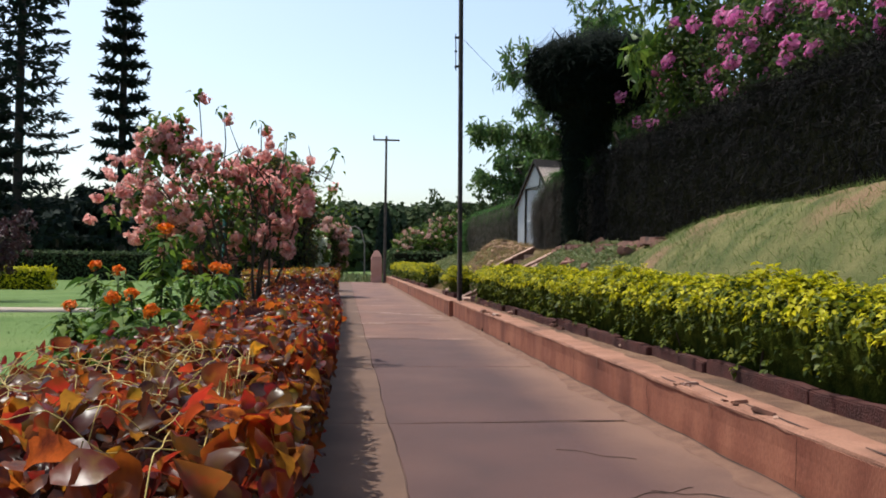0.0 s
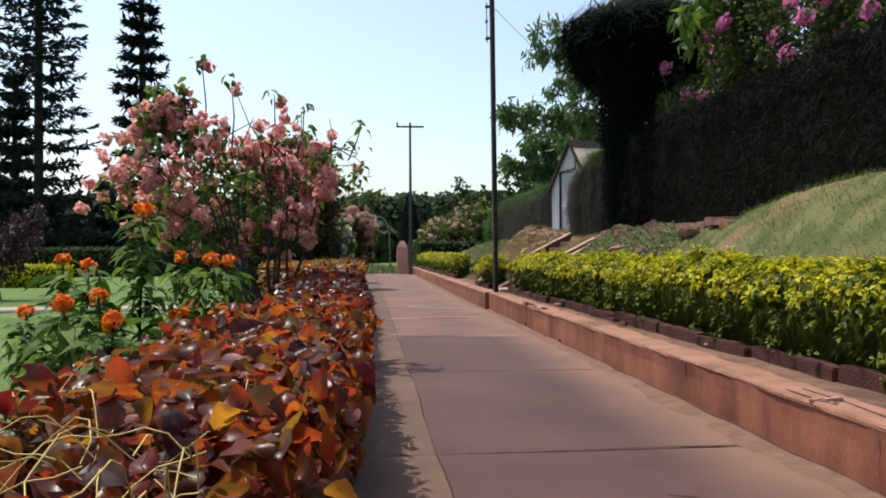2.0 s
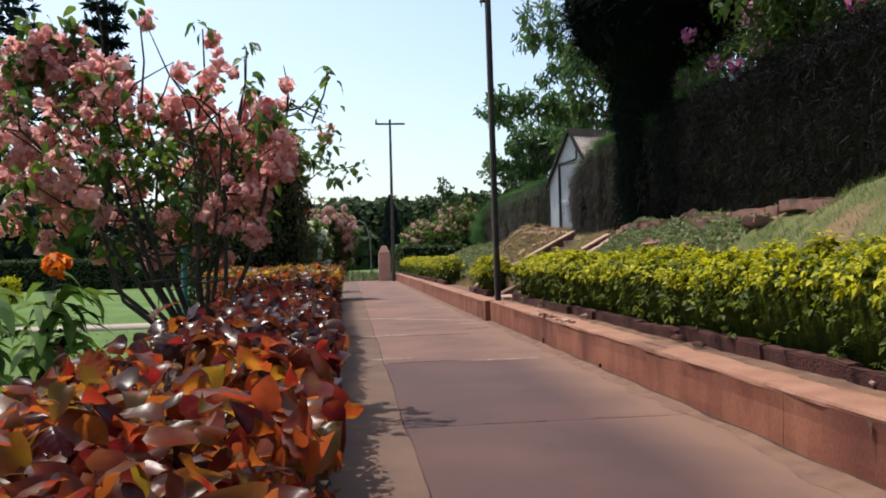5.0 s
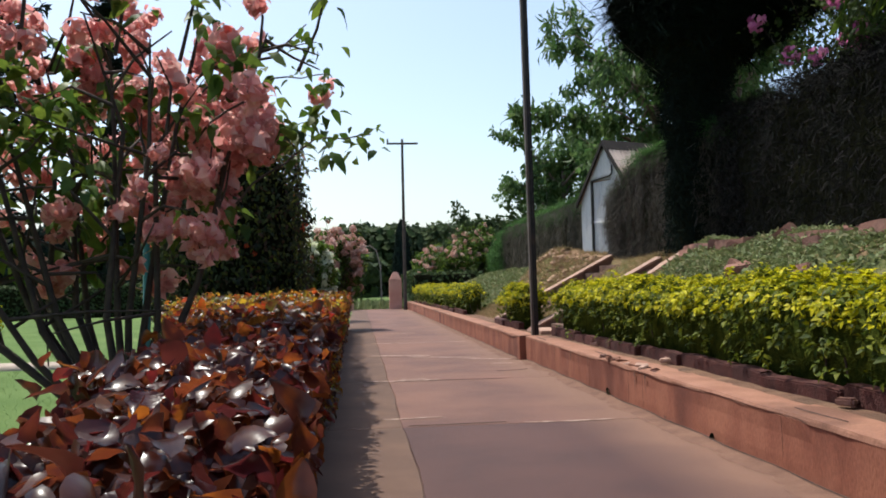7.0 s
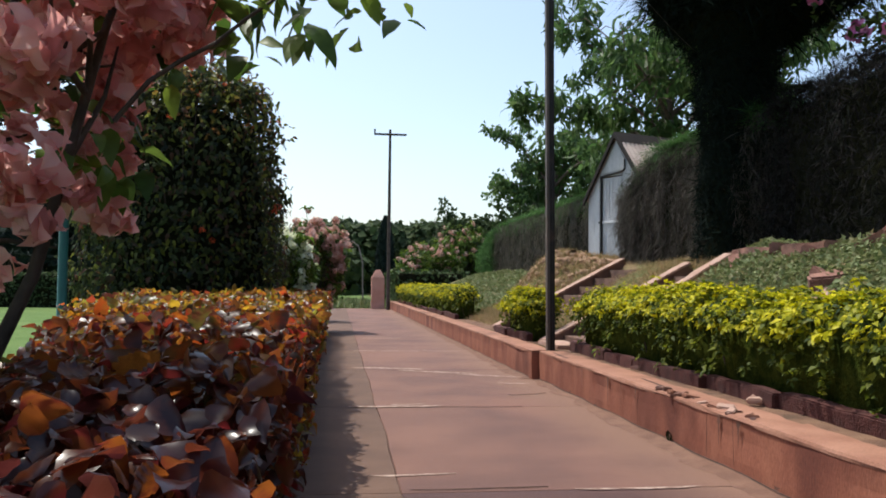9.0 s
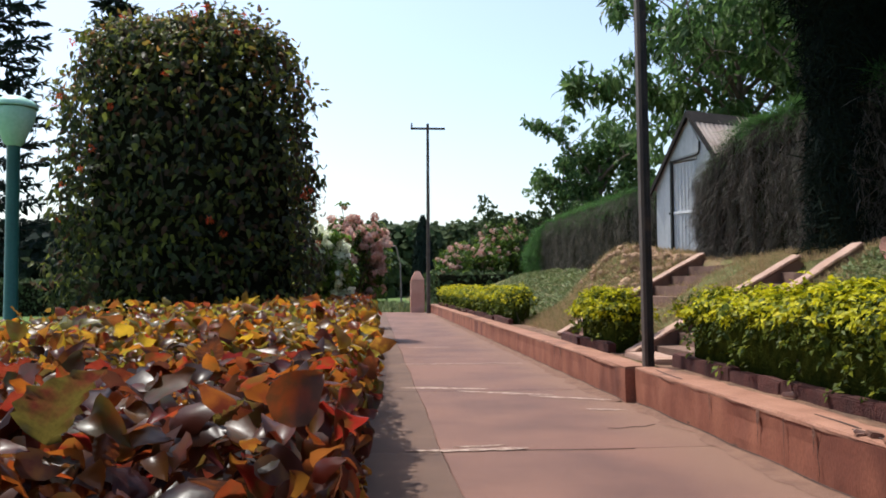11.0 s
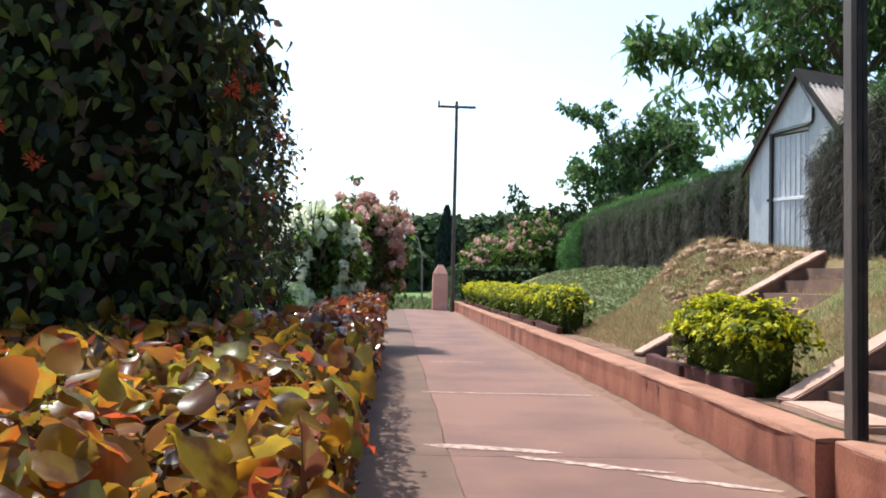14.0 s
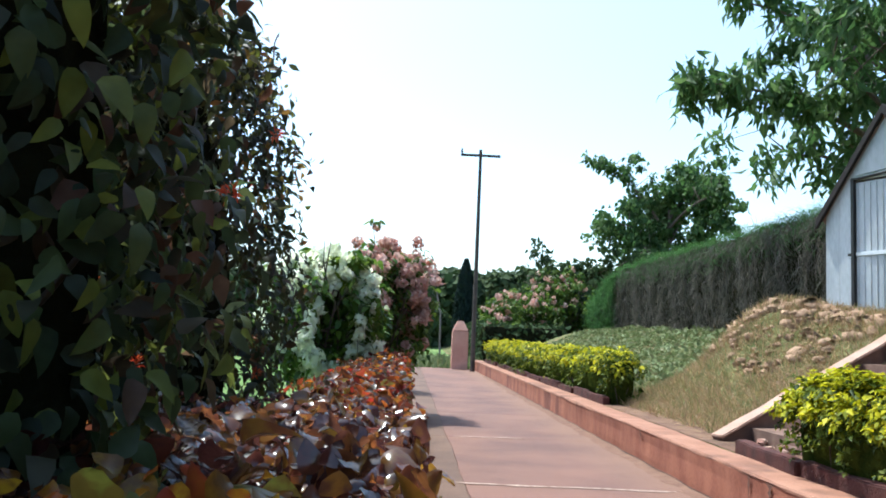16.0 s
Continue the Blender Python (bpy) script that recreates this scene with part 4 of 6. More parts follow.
part("door_post", box_bm(-0.05, 0.015, 0.56, 0.62, -0.1, 2.2, 0.006), IRON_MAT, shed, "black door post")
v, f = tube([(-0.03, 0.62, 2.17), (-0.03, 0.2, 2.20), (-0.03, -0.20, 2.23), (-0.03, -0.29, 2.27), (-0.03, -0.31, 2.36), (-0.03, -0.31, 2.52)], 0.022, 8)
shed_piece("lintel_bar", v, f, IRON_MAT, "bent black iron lintel bar", True)
shed_piece("gable_flap", *prism([(0.58, 2.23), (-0.27, 2.29), (-0.28, 2.55), (-0.02, 2.98), (0.12, 2.86), (0.30, 2.55)], -0.022, -0.008), WHITE_MAT, "loose white sheet hung over the gable")
v, f = tube([(-0.02, -0.62, 2.0), (-0.03, -0.5, 1.85), (-0.03, -0.36, 1.4), (-0.03, -0.30, 0.8), (-0.03, -0.27, 0.0)], 0.03, 8)
shed_piece("edge_trim", v, f, CARWHITE, "white curved edge trim", True)
RH, RZ, RT = 1.2, 1.58, 3.2
nw = 200
for s, nm in ((-1, "roof_sheet"), (1, "roof_sheet")):
    for k in range(4):
        x0, x1 = -0.05 + k * 0.70, -0.05 + (k + 1) * 0.70 + 0.03
        xx = np.linspace(x0, x1, 60)
        wv = 0.026 * np.sin(xx * 2 * np.pi / 0.14) + 0.004 * k
        rows = []
        for q in (0.0, 0.5, 1.0):
            rows.append(np.stack([xx, np.full(60, s * (0.02 + RH * q)), RT - (RT - RZ) * q + wv], -1))
        v = np.concatenate(rows)
        v = np.concatenate([v, v - [0, 0, 0.012]])
        i = np.arange(59)
        f = np.concatenate([np.stack([i + 60 * q, i + 1 + 60 * q, i + 1 + 60 * (q + 1), i + 60 * (q + 1)], -1) for q in (0, 1, 3, 4)])
        piece(nm, v, f, ROOF_MAT, shed)
    v = [(-0.10, 0, RT + 0.06), (2.78, 0, RT + 0.06), (2.78, s * 0.20, RT - 0.215), (-0.10, s * 0.20, RT - 0.215)]
    v += [(p[0], p[1], p[2] - 0.02) for p in v]
    shed_piece("ridge_cap", v, [(0, 1, 2, 3), (7, 6, 5, 4), (0, 4, 5, 1), (1, 5, 6, 2), (2, 6, 7, 3), (3, 7, 4, 0)], CAPROOF_MAT, "dark folded ridge cap")
    v = [(-0.11, 0, RT + 0.05), (-0.045, 0, RT + 0.05), (-0.045, s * (RH + 0.04), RZ + 0.01), (-0.11, s * (RH + 0.04), RZ + 0.01)]
    v += [(p[0], p[1], p[2] - 0.13) for p in v]
    shed_piece("bargeboard", v, [(0, 1, 2, 3), (7, 6, 5, 4), (0, 4, 5, 1), (1, 5, 6, 2), (2, 6, 7, 3), (3, 7, 4, 0)], CAPROOF_MAT, "dark bargeboard")

# ---- copperleaf hedge beside the walk ----
LEAF_STEPS = (0, 0.1, 0.28, 0.5, 0.72, 0.9, 1)
TRAITS = ((0.3, 0.45, 0.05, 0.35, 0.0), (0.6, 0.25, 0.05, -0.25, 0.0), (0.1, 0.75, 0.06, 0.5, 0.4), (-0.1, 0.55, 0.06, -0.45, 0.6), (0.8, 0.6, 0.04, 0.25, 0.0), (0.4, -0.15, 0.06, -0.55, 0.2))
BROAD = [broad_leaf(*t, steps=LEAF_STEPS) for t in TRAITS]


def toothed_leaf(traits):
    """A close-up leaf: saw-toothed rim, rippled blade, short stalk end."""
    n = 19
    v, f = broad_leaf(*traits, across=(-1, -0.72, -0.36, 0, 0.36, 0.72, 1), steps=tuple(k / (n - 1) for k in range(n)), wide=0.40)
    for i in range(1, n - 1):
        for k, out in ((0, 1), (6, 1), (1, 0.3), (5, 0.3)):
            v[i * 7 + k, 0] *= 1 + out * (0.045 if i % 2 else -0.045)
        for k in range(7):
            v[i * 7 + k, 2] += 0.022 * math.sin(i * 1.15 + abs(k - 3) * 1.7 + traits[3] * 5) * abs(k - 3) / 3
    return v, f


TOOTHED = [toothed_leaf(t) for t in TRAITS]


def copper_hedge(y0, y1, left, right, top, count, mats, label, singles, small, span):
    """A clipped hedge; left and right give its sides, top its height, along y."""
    h = thing("copperleaf_hedge", ((left(y0) + right(y0)) / 2, y0, 0), label, "hedge", "copperleaf hedges")
    ox, oy = h.location.x, h.location.y
    n = max(6, int((y1 - y0) / 0.2))
    ys_ = np.linspace(y0 + 0.1, y1 - 0.1, n)
    prof = []
    for y in ys_:
        l, r, t = left(y) + 0.2, right(y) - 0.2, top(y) - 0.24
        k = 0.03 * math.sin(y * 5.1) + 0.02 * math.sin(y * 11)
        prof.append([(l + 0.1, 0.02), (l + k, 0.5), (l + 0.03, t - 0.08), (l + 0.12, t + k), ((l + r) / 2, t - k), (r - 0.10, t + k), (r - 0.02 + k, t - 0.1), (r - k, 0.5), (r - 0.14, 0.02)])
    p = np.array(prof)
    m = p.shape[1]
    v = np.concatenate([p[:, :, :1] - ox, np.repeat((ys_ - oy)[:, None, None], m, 1), p[:, :, 1:]], -1).reshape(-1, 3)
    f = [(i * m + j, i * m + j + 1, (i + 1) * m + j + 1, (i + 1) * m + j) for i in range(n - 1) for j in range(m - 1)]
    f += [tuple(range(m)), tuple(range(n * m - 1, (n - 1) * m - 1, -1))]
    piece("shade_core", v, f, REDCORE, h, "dark solid core painted as the shaded inside")

    def leaves(cnt):
        y = y0 + rng.random(cnt) * (y1 - y0)
        l, r, t = (np.array([g(a) for a in y]) for g in (left, right, top))
        where = rng.random(cnt)
        q = rng.random(cnt)
        wide = r - l
        side = 0.85
        tot = wide + side + 0.45
        ontop, onright = where * tot < wide, where * tot > wide + 0.45
        x = np.where(ontop, l + q * (wide - 0.07), np.where(onright, r, l))
        zside = 0.10 + (t - 0.10) * q ** 0.7
        z = np.where(ontop, t, zside)
        edge = np.minimum(x - l, r - x)
        z = np.where(ontop, z - 0.10 * np.exp(-edge / 0.08), z)
        x = x + np.where(onright, -0.10 * (1 - q), 0)
        pts = np.stack([x, y, z], -1)
        out = np.where(ontop[:, None], [[0, 0, 1.0]], np.where(onright[:, None], [[1.0, 0, 0.45]], [[-1.0, 0, 0.45]]))
        pts += out * (0.045 * lumps(pts, 2.2)[:, None] + np.clip(rng.normal(0, 0.075, (cnt, 1)), -0.2, 0.085) - np.where(onright, 0.12, 0.09)[:, None])
        nrm = out * 0.8 + jitter(cnt, 0.6) + [0, 0, 0.15]
        along = jitter(cnt) * np.where(onright[:, None], [[0.3, 1, 1]], 1) + out * np.where(onright, 0.0, 0.5)[:, None] + [0, 0, -0.4]
        sz = small + span * rng.random(cnt) ** 1.8
        lim = np.array([right(a) for a in y]) + np.where(y < 17, 0.085, 0.2)
        ok = pts[:, 0] + 0.8 * sz < lim
        return pts[ok], turns(nrm, along)[ok], sz[ok]
    pts, rot, size = leaves(count)
    v, f = scatter(BROAD if singles else [leaf_oval(0.3, 0.3)], pts - [ox, oy, 0], rot, size)
    tagged(piece("leaves", v, f, mats[0], h, "dense coppery red and orange leaves"), kind="stuff")
    # filler a little deeper, its leaves coloured dark for the shade there
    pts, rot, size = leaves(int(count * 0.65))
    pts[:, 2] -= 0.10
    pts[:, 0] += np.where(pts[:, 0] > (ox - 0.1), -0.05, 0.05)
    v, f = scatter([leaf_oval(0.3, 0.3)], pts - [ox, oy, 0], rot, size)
    tagged(piece("inner_leaves", v, f, SHADE_LEAF, h, "dark maroon inner leaves, shade put into their colour"), kind="stuff")
    if singles:
        pts, rot, size = leaves(singles * 3)
        keep = np.where((pts[:, 2] > np.array([top(a) for a in pts[:, 1]]) - 0.12) & (pts[:, 0] > right(y0) - 0.9) & (pts[:, 0] < np.array([right(a) for a in pts[:, 1]]) - 0.13))[0][:singles]
        shared = [mesh_of("leaf", vv, ff, mats[1]) for vv, ff in TOOTHED]
        for k in keep:
            ob = new("leaf", shared[k % 6])
            ob.parent = h
            s = size[k] * (0.9 + 0.35 * (k % 7) / 6)
            mm = Matrix([[*(rot[k][i] * s), pts[k][i] - (ox, oy, 0)[i]] for i in range(3)] + [[0, 0, 0, 1]])
            ob.matrix_basis = mm
    # bare stems showing low at the side
    chunks = []
    for k in range(int((y1 - y0) * 9)):
        y = y0 + rng.random() * (y1 - y0)
        x = right(y) - 0.32 - 0.25 * rng.random()
        a = np.array([x - ox, y - oy, -0.06])
        b = a + [0.1 * rng.normal(), 0.08 * rng.normal(), 0.45]
        c = b + [-0.06 + 0.05 * rng.normal(), 0.1 * rng.normal(), top(y) - 0.62]
        chunks.append(tube([a, b, c], [0.012, 0.009, 0.005], 5))
    v, f = joined(chunks)
    tagged(piece("stemwork", v, f, TWIG, h, "thin brown stems"), kind="stuff")
    return h


def hl(y):
    return float(np.interp(y, [-4, 1.9, 2.4, 3.8, 6, 8.6, 11, 14.6, 17, 20], [-1.5, -1.3, -0.9, -0.95, -0.75, -0.78, -1.1, -1.95, -1.9, -1.5]))


def hr(y):
    return float(np.interp(y, [-3, 0.2, 1.7, 2.7, 5.9, 7.1, 9.8, 12.3, 14.3, 15.2, 16.2, 19, 25.5, 31], [-0.03, -0.08, -0.12, -0.06, -0.02, -0.04, -0.13, -0.17, -0.10, -0.10, -0.14, -0.16, -0.14, -0.2]))


def ht(y):
    return float(np.interp(y, [-4, 0, 4, 8, 12, 15, 18, 20, 31], [1.05, 1.08, 1.08, 1.06, 1.11, 1.19, 1.17, 1.08, 1.12])) + 0.025 * math.sin(y * 3.3) + 0.02 * math.sin(y * 7.1)


copper_hedge(-2.2, 5.6, hl, hr, ht, 9400, (RED_LEAF, RED_ONE), "clipped copperleaf hedge with glossy red and bronze leaves", 220, 0.042, 0.07)
copper_hedge(5.5, 10.4, hl, hr, ht, 5800, (WINE_LEAF, WINE_ONE), "dark wine-red stretch of clipped copperleaf hedge", 170, 0.042, 0.065)
copper_hedge(10.3, 13.2, hl, hr, ht, 4300, (EMBER_LEAF, EMBER_ONE), "clipped copperleaf hedge turning from red to orange", 150, 0.042, 0.07)
copper_hedge(13.1, 17.6, hl, hr, ht, 9000, (GOLD_LEAF, GOLD_ONE), "clipped copperleaf hedge with golden orange leaves", 180, 0.038, 0.06)
copper_hedge(17.5, 20.1, hl, hr, ht, 3400, (BRONZE_LEAF, BRONZE_ONE), "bronze stretch of copperleaf hedge, the tall bush's shade in its dark colour", 90, 0.042, 0.07)
copper_hedge(20.0, 31.0, lambda y: -0.95, hr, ht, 6500, (EMBER_LEAF, EMBER_ONE), "farther clipped copperleaf hedge with orange leaves", 0, 0.05, 0.06)

# yellow dodder vine tangled over the hedge
vine = thing("dodder_vine", (-0.8, 1.3, 1.06), "stringy yellow parasitic vine tangled over the hedge", "vine")
chunks = []
for k in range(46):
    a = np.array([0.22 + 0.24 * rng.normal(), -0.45 + 0.48 * rng.normal(), 0.0])
    d, bend = rng.random() * 6.3, rng.normal() * 0.2
    pts = []
    for j in range(16):
        a[0] = min(a[0], 0.5)
        pts.append(a + [0, 0, 0.05 * math.sin(j * 0.45 + k) + 0.015 * math.sin(j * 1.3 + 2 * k)])
        bend += rng.normal() * 0.08
        d += bend * 0.6
        a = a + np.array([math.cos(d), math.sin(d), 0]) * 0.035
    chunks.append(tube(pts, 0.0014, 5))
v, f = joined(chunks)
tagged(piece("tangle", v, f, VINE, vine), kind="stuff")

# ---- yellow duranta hedges ----
SMALL = [small_leaf(0.3, 0.12, 0.2), small_leaf(0.34, 0.2, 0.05), small_leaf(0.26, 0.0, 0.4)]


def yellow_hedge(y0, y1, xf0, xf1, thick, z0, z1, count, label, size=0.062):
    h = thing("duranta_hedge", (xf0, y0, z0), label, "hedge", "golden hedges")
    o = np.array([xf0, y0, z0])
    L = y1 - y0
    sk = (xf1 - xf0) / L
    core = core_box("shade_core", (0.02, 0, -0.1), (thick, L, z1 - z0), YELCORE, h, 0.09, 0.06)
    for vv in core.data.vertices:
        vv.co.x += sk * vv.co.y
    # sprigs of seven leaves, in clumps that stand out or sink back
    def sprigs(name, cnt, zlow, m, lab, grow):
        p, n = on_box((0, 0, zlow), (thick, L, z1 - z0), cnt)
        rr = np.clip((p[:, 2] - (z1 - z0 - 0.14)) / 0.14, 0, 1)
        p[:, 0] += np.where(p[:, 0] < thick / 2, 1, -1) * 0.06 * rr
        p += n * (lumps(p + o, 3.0) * 0.07 + lumps(p + o, 7.5, 1.0) * 0.085 + rng.normal(0, 0.035, cnt) + grow)[:, None]
        p[:, 2] += 0.03 * np.sin(p[:, 1] * 1.7) * (p[:, 2] > 0.3)
        low = np.clip((p[:, 2] + 0.06 * lumps(p + o, 4.0, 3.0)) / 0.42, 0, 1)
        ok = (rng.random(cnt) < 0.04 + 0.96 * low ** 1.5) & ((lumps(p + o, 6.0, 4.0) > -0.35) | (p[:, 2] > z1 - z0 - 0.1))
        p, n = p[ok], n[ok]
        p[:, 0] += sk * p[:, 1]
        d = unit(np.repeat(n, 7, 0) * 0.55 + jitter(len(p) * 7, 0.6) + [0, 0, 0.25])
        sz = size * np.repeat(0.75 + 0.6 * rng.random(len(p)), 7) * (0.75 + 0.5 * rng.random(len(d)))
        at = np.repeat(p, 7, 0) + d * sz[:, None] * 0.35
        v, f = scatter(SMALL, at, turns(np.repeat(n, 7, 0) * 0.6 + jitter(len(d), 0.35) + [0, 0, 0.7], d), sz)
        tagged(piece(name, v, f, m, h, lab), kind="stuff")
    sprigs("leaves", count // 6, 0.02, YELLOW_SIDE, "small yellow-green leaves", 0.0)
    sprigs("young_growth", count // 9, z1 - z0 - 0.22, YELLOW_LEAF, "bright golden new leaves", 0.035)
    chunks = []
    for k in range(int(L * 7)):
        a = np.array([0.1 + (thick - 0.2) * rng.random(), L * rng.random(), -0.12])
        a[0] += sk * a[1]
        b = a + [0.05 * rng.normal(), 0.05 * rng.normal(), 0.35]
        chunks.append(tube([a, (a + b) / 2 + 0.01, b], 0.009, 5))
    v, f = joined(chunks)
    tagged(piece("stemwork", v, f, TWIG, h), kind="stuff")
    return h


yellow_hedge(-3.0, 19.25, 3.52, 3.22, 0.6, 0.47, 1.18, 40000, "long clipped golden duranta hedge above the low wall", 0.056)
yellow_hedge(21.4, 23.2, 3.04, 3.0, 0.52, 0.47, 1.08, 5600, "short block of clipped golden duranta hedge", 0.056)
yellow_hedge(29.9, 48.6, 3.1, 2.92, 0.55, 0.45, 1.15, 10000, "far clipped golden duranta hedge above the low wall", 0.08)

# ---- casuarina hedge and its tall topiary ----
FINE = [strand(0.011, 0.2), strand(0.013, 0.35)]
STRAND = [strand(0.035, 0.25), strand(0.03, 0.5), strand(0.04, 0.1)]


def needle_cover(parent, p, n, length, name="needles", m=None, lift=-0.4, shapes=None):
    c = len(p)
    v, f = scatter(shapes or STRAND, p, turns(n + jitter(c, 0.5), n * 0.5 + jitter(c, 0.45) + [0, 0, lift]), length * (0.6 + 0.8 * rng.random(c)))
    return tagged(piece(name, v, f, m or NEEDLE, parent, "fine drooping needles"), kind="stuff")


def casuarina_hedge(y0, y1, x0, x1, zt, count, m, label, hang=-0.4, slope=0.0, fringe=0.25, fresh=None, end=None):
    """slope lowers the far end of the top, hang draws the needles downwards."""
    zb = float(min(height(x0, y0), height(x0, y1))) - 0.1
    h = thing("casuarina_hedge", (x0, y0, zb), label, "hedge", "casuarina hedges")
    L, H = y1 - y0, zt - zb
    core = core_box("shade_core", (0, 0, -0.1), (x1 - x0, L, H), DARKCORE, h, 0.25, 0.15)
    o = np.array([x0, y0, zb])

    def sag(p):
        p[:, 2] -= slope * np.clip((p[:, 1] - L * 0.75) / (L * 0.25), 0, 1) ** 1.5 * np.clip(p[:, 2] / H, 0, 1)
        return p

    for vv in core.data.vertices:
        vv.co.z -= slope * max(0.0, (vv.co.y - L * 0.75) / (L * 0.25)) ** 1.5 * max(0.0, vv.co.z / H)
    p, n = on_box((0, 0, 0.05), (x1 - x0, L, H), count, "xyYZ")
    sh = np.clip((p[:, 2] - (H - 0.35)) / 0.35, 0, 1)
    p[:, 2] -= np.where(n[:, 2] > 0, 0.30 * np.exp(-p[:, 0] / 0.25), 0)
    p[:, 0] += np.where(n[:, 0] < 0, 0.35 * sh ** 2, 0)
    furrow = 0.09 * np.sin(p[:, 1] * 9 + 1.5 * np.sin(p[:, 1] * 2.3)) if hang < -1 else 0.0
    p += n * (0.12 * lumps(p + o, 1.3) + furrow + 0.05 * lumps(p + o, 4.0) + rng.normal(0, 0.05, count))[:, None]
    needle_cover(h, sag(p), n, 0.17 if hang > -1 else 0.22, m=m, lift=hang, shapes=None if hang > -1 else [strand(0.02, 0.3), strand(0.024, 0.5)])
    c = int(count * 0.55)
    p, n = on_box((0.0, 0, H - fringe), (x1 - x0, L, H), c, "xyYZ")
    p[:, 0] += np.where(n[:, 0] < 0, 0.25 * np.clip((p[:, 2] - H + 0.3) / 0.3, 0, 1) ** 2, 0)
    p[:, 2] -= np.where(n[:, 0] < 0, fringe * rng.random(c) ** 2, 0)
    p += n * (0.10 * lumps(p + o, 1.3))[:, None]
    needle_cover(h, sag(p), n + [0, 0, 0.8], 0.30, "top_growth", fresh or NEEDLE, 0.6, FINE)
    if slope:
        c = count // 3
        p, n = on_box((-0.1, L * 0.82, 0.1), (x1 - x0, L + 0.2, H), c, "xYZ")
        p += n * (0.15 * lumps(p + o, 1.3) + rng.normal(0, 0.06, c))[:, None]
        needle_cover(h, sag(p), n + [0, 0, 0.6], 0.34 if end is None else 0.2, "end_growth", end or FRESH, 0.5 if end is None else hang, [strand(0.02, 0.3)])
    return h


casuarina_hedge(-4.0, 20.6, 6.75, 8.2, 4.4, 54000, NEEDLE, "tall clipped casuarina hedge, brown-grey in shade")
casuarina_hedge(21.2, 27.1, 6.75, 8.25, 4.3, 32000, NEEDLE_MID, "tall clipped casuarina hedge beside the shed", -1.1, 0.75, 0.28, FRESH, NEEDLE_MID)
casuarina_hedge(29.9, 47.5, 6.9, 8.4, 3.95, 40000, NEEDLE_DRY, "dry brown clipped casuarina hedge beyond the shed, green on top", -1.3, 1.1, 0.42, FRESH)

mush = thing("casuarina_topiary", (6.88, 21.9, 1.75), "dark mushroom-shaped casuarina topiary with a feathery crown", "topiary")
prof = [(0.0, 0.66), (1.0, 0.60), (2.0, 0.58), (3.3, 0.62), (3.8, 0.76), (4.2, 1.12), (4.6, 1.55), (5.2, 1.93), (5.6, 1.88), (5.88, 1.35), (6.0, 0.3)]
ang = np.linspace(0, 2 * np.pi, 28, endpoint=False)
v = np.array([(0.9 * (rr - 0.1) * math.cos(a), 0.9 * (rr - 0.1) * math.sin(a), zz) for zz, rr in prof for a in ang])
f = np.array([(i * 28 + j, i * 28 + (j + 1) % 28, (i + 1) * 28 + (j + 1) % 28, (i + 1) * 28 + j) for i in range(len(prof) - 1) for j in range(28)])


def lean_out(x, z):
    """The crown is wider across than deep and leans back over the hedge."""
    h = np.clip((z - 3.8) / 1.2, 0, 1)
    return x * (1 + 0.12 * h) + 0.5 * h


v[:, 0] = lean_out(v[:, 0], v[:, 2])
piece("shade_core", v, f, DARKCORE, mush)
c = 24000
zz = rng.random(c) ** 0.8 * 5.9
rr = np.interp(zz, [q[0] for q in prof], [q[1] for q in prof])
top = rng.random(c) < 0.15
rr = np.where(top, rr * np.sqrt(rng.random(c)), rr)
zz = np.where(top, 5.55 + 0.35 * (1 - rr / 1.9), zz)
aa = rng.random(c) * 2 * np.pi
p = np.stack([rr * np.cos(aa), rr * np.sin(aa), zz], -1)
p[:, 0] = lean_out(p[:, 0], p[:, 2])
n = np.stack([np.cos(aa), np.sin(aa), np.where(zz > 4.6, 0.9, -0.1)], -1)
p += n * (0.10 * lumps(p, 1.6)[:, None] + rng.normal(0, 0.05, (c, 1)))
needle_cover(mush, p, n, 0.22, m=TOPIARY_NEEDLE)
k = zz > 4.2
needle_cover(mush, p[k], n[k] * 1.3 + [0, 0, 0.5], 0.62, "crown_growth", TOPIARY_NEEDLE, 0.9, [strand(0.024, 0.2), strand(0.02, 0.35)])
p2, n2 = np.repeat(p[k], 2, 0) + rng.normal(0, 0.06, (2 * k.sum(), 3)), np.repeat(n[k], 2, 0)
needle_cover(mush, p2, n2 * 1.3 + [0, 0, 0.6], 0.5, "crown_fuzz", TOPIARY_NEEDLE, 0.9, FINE)

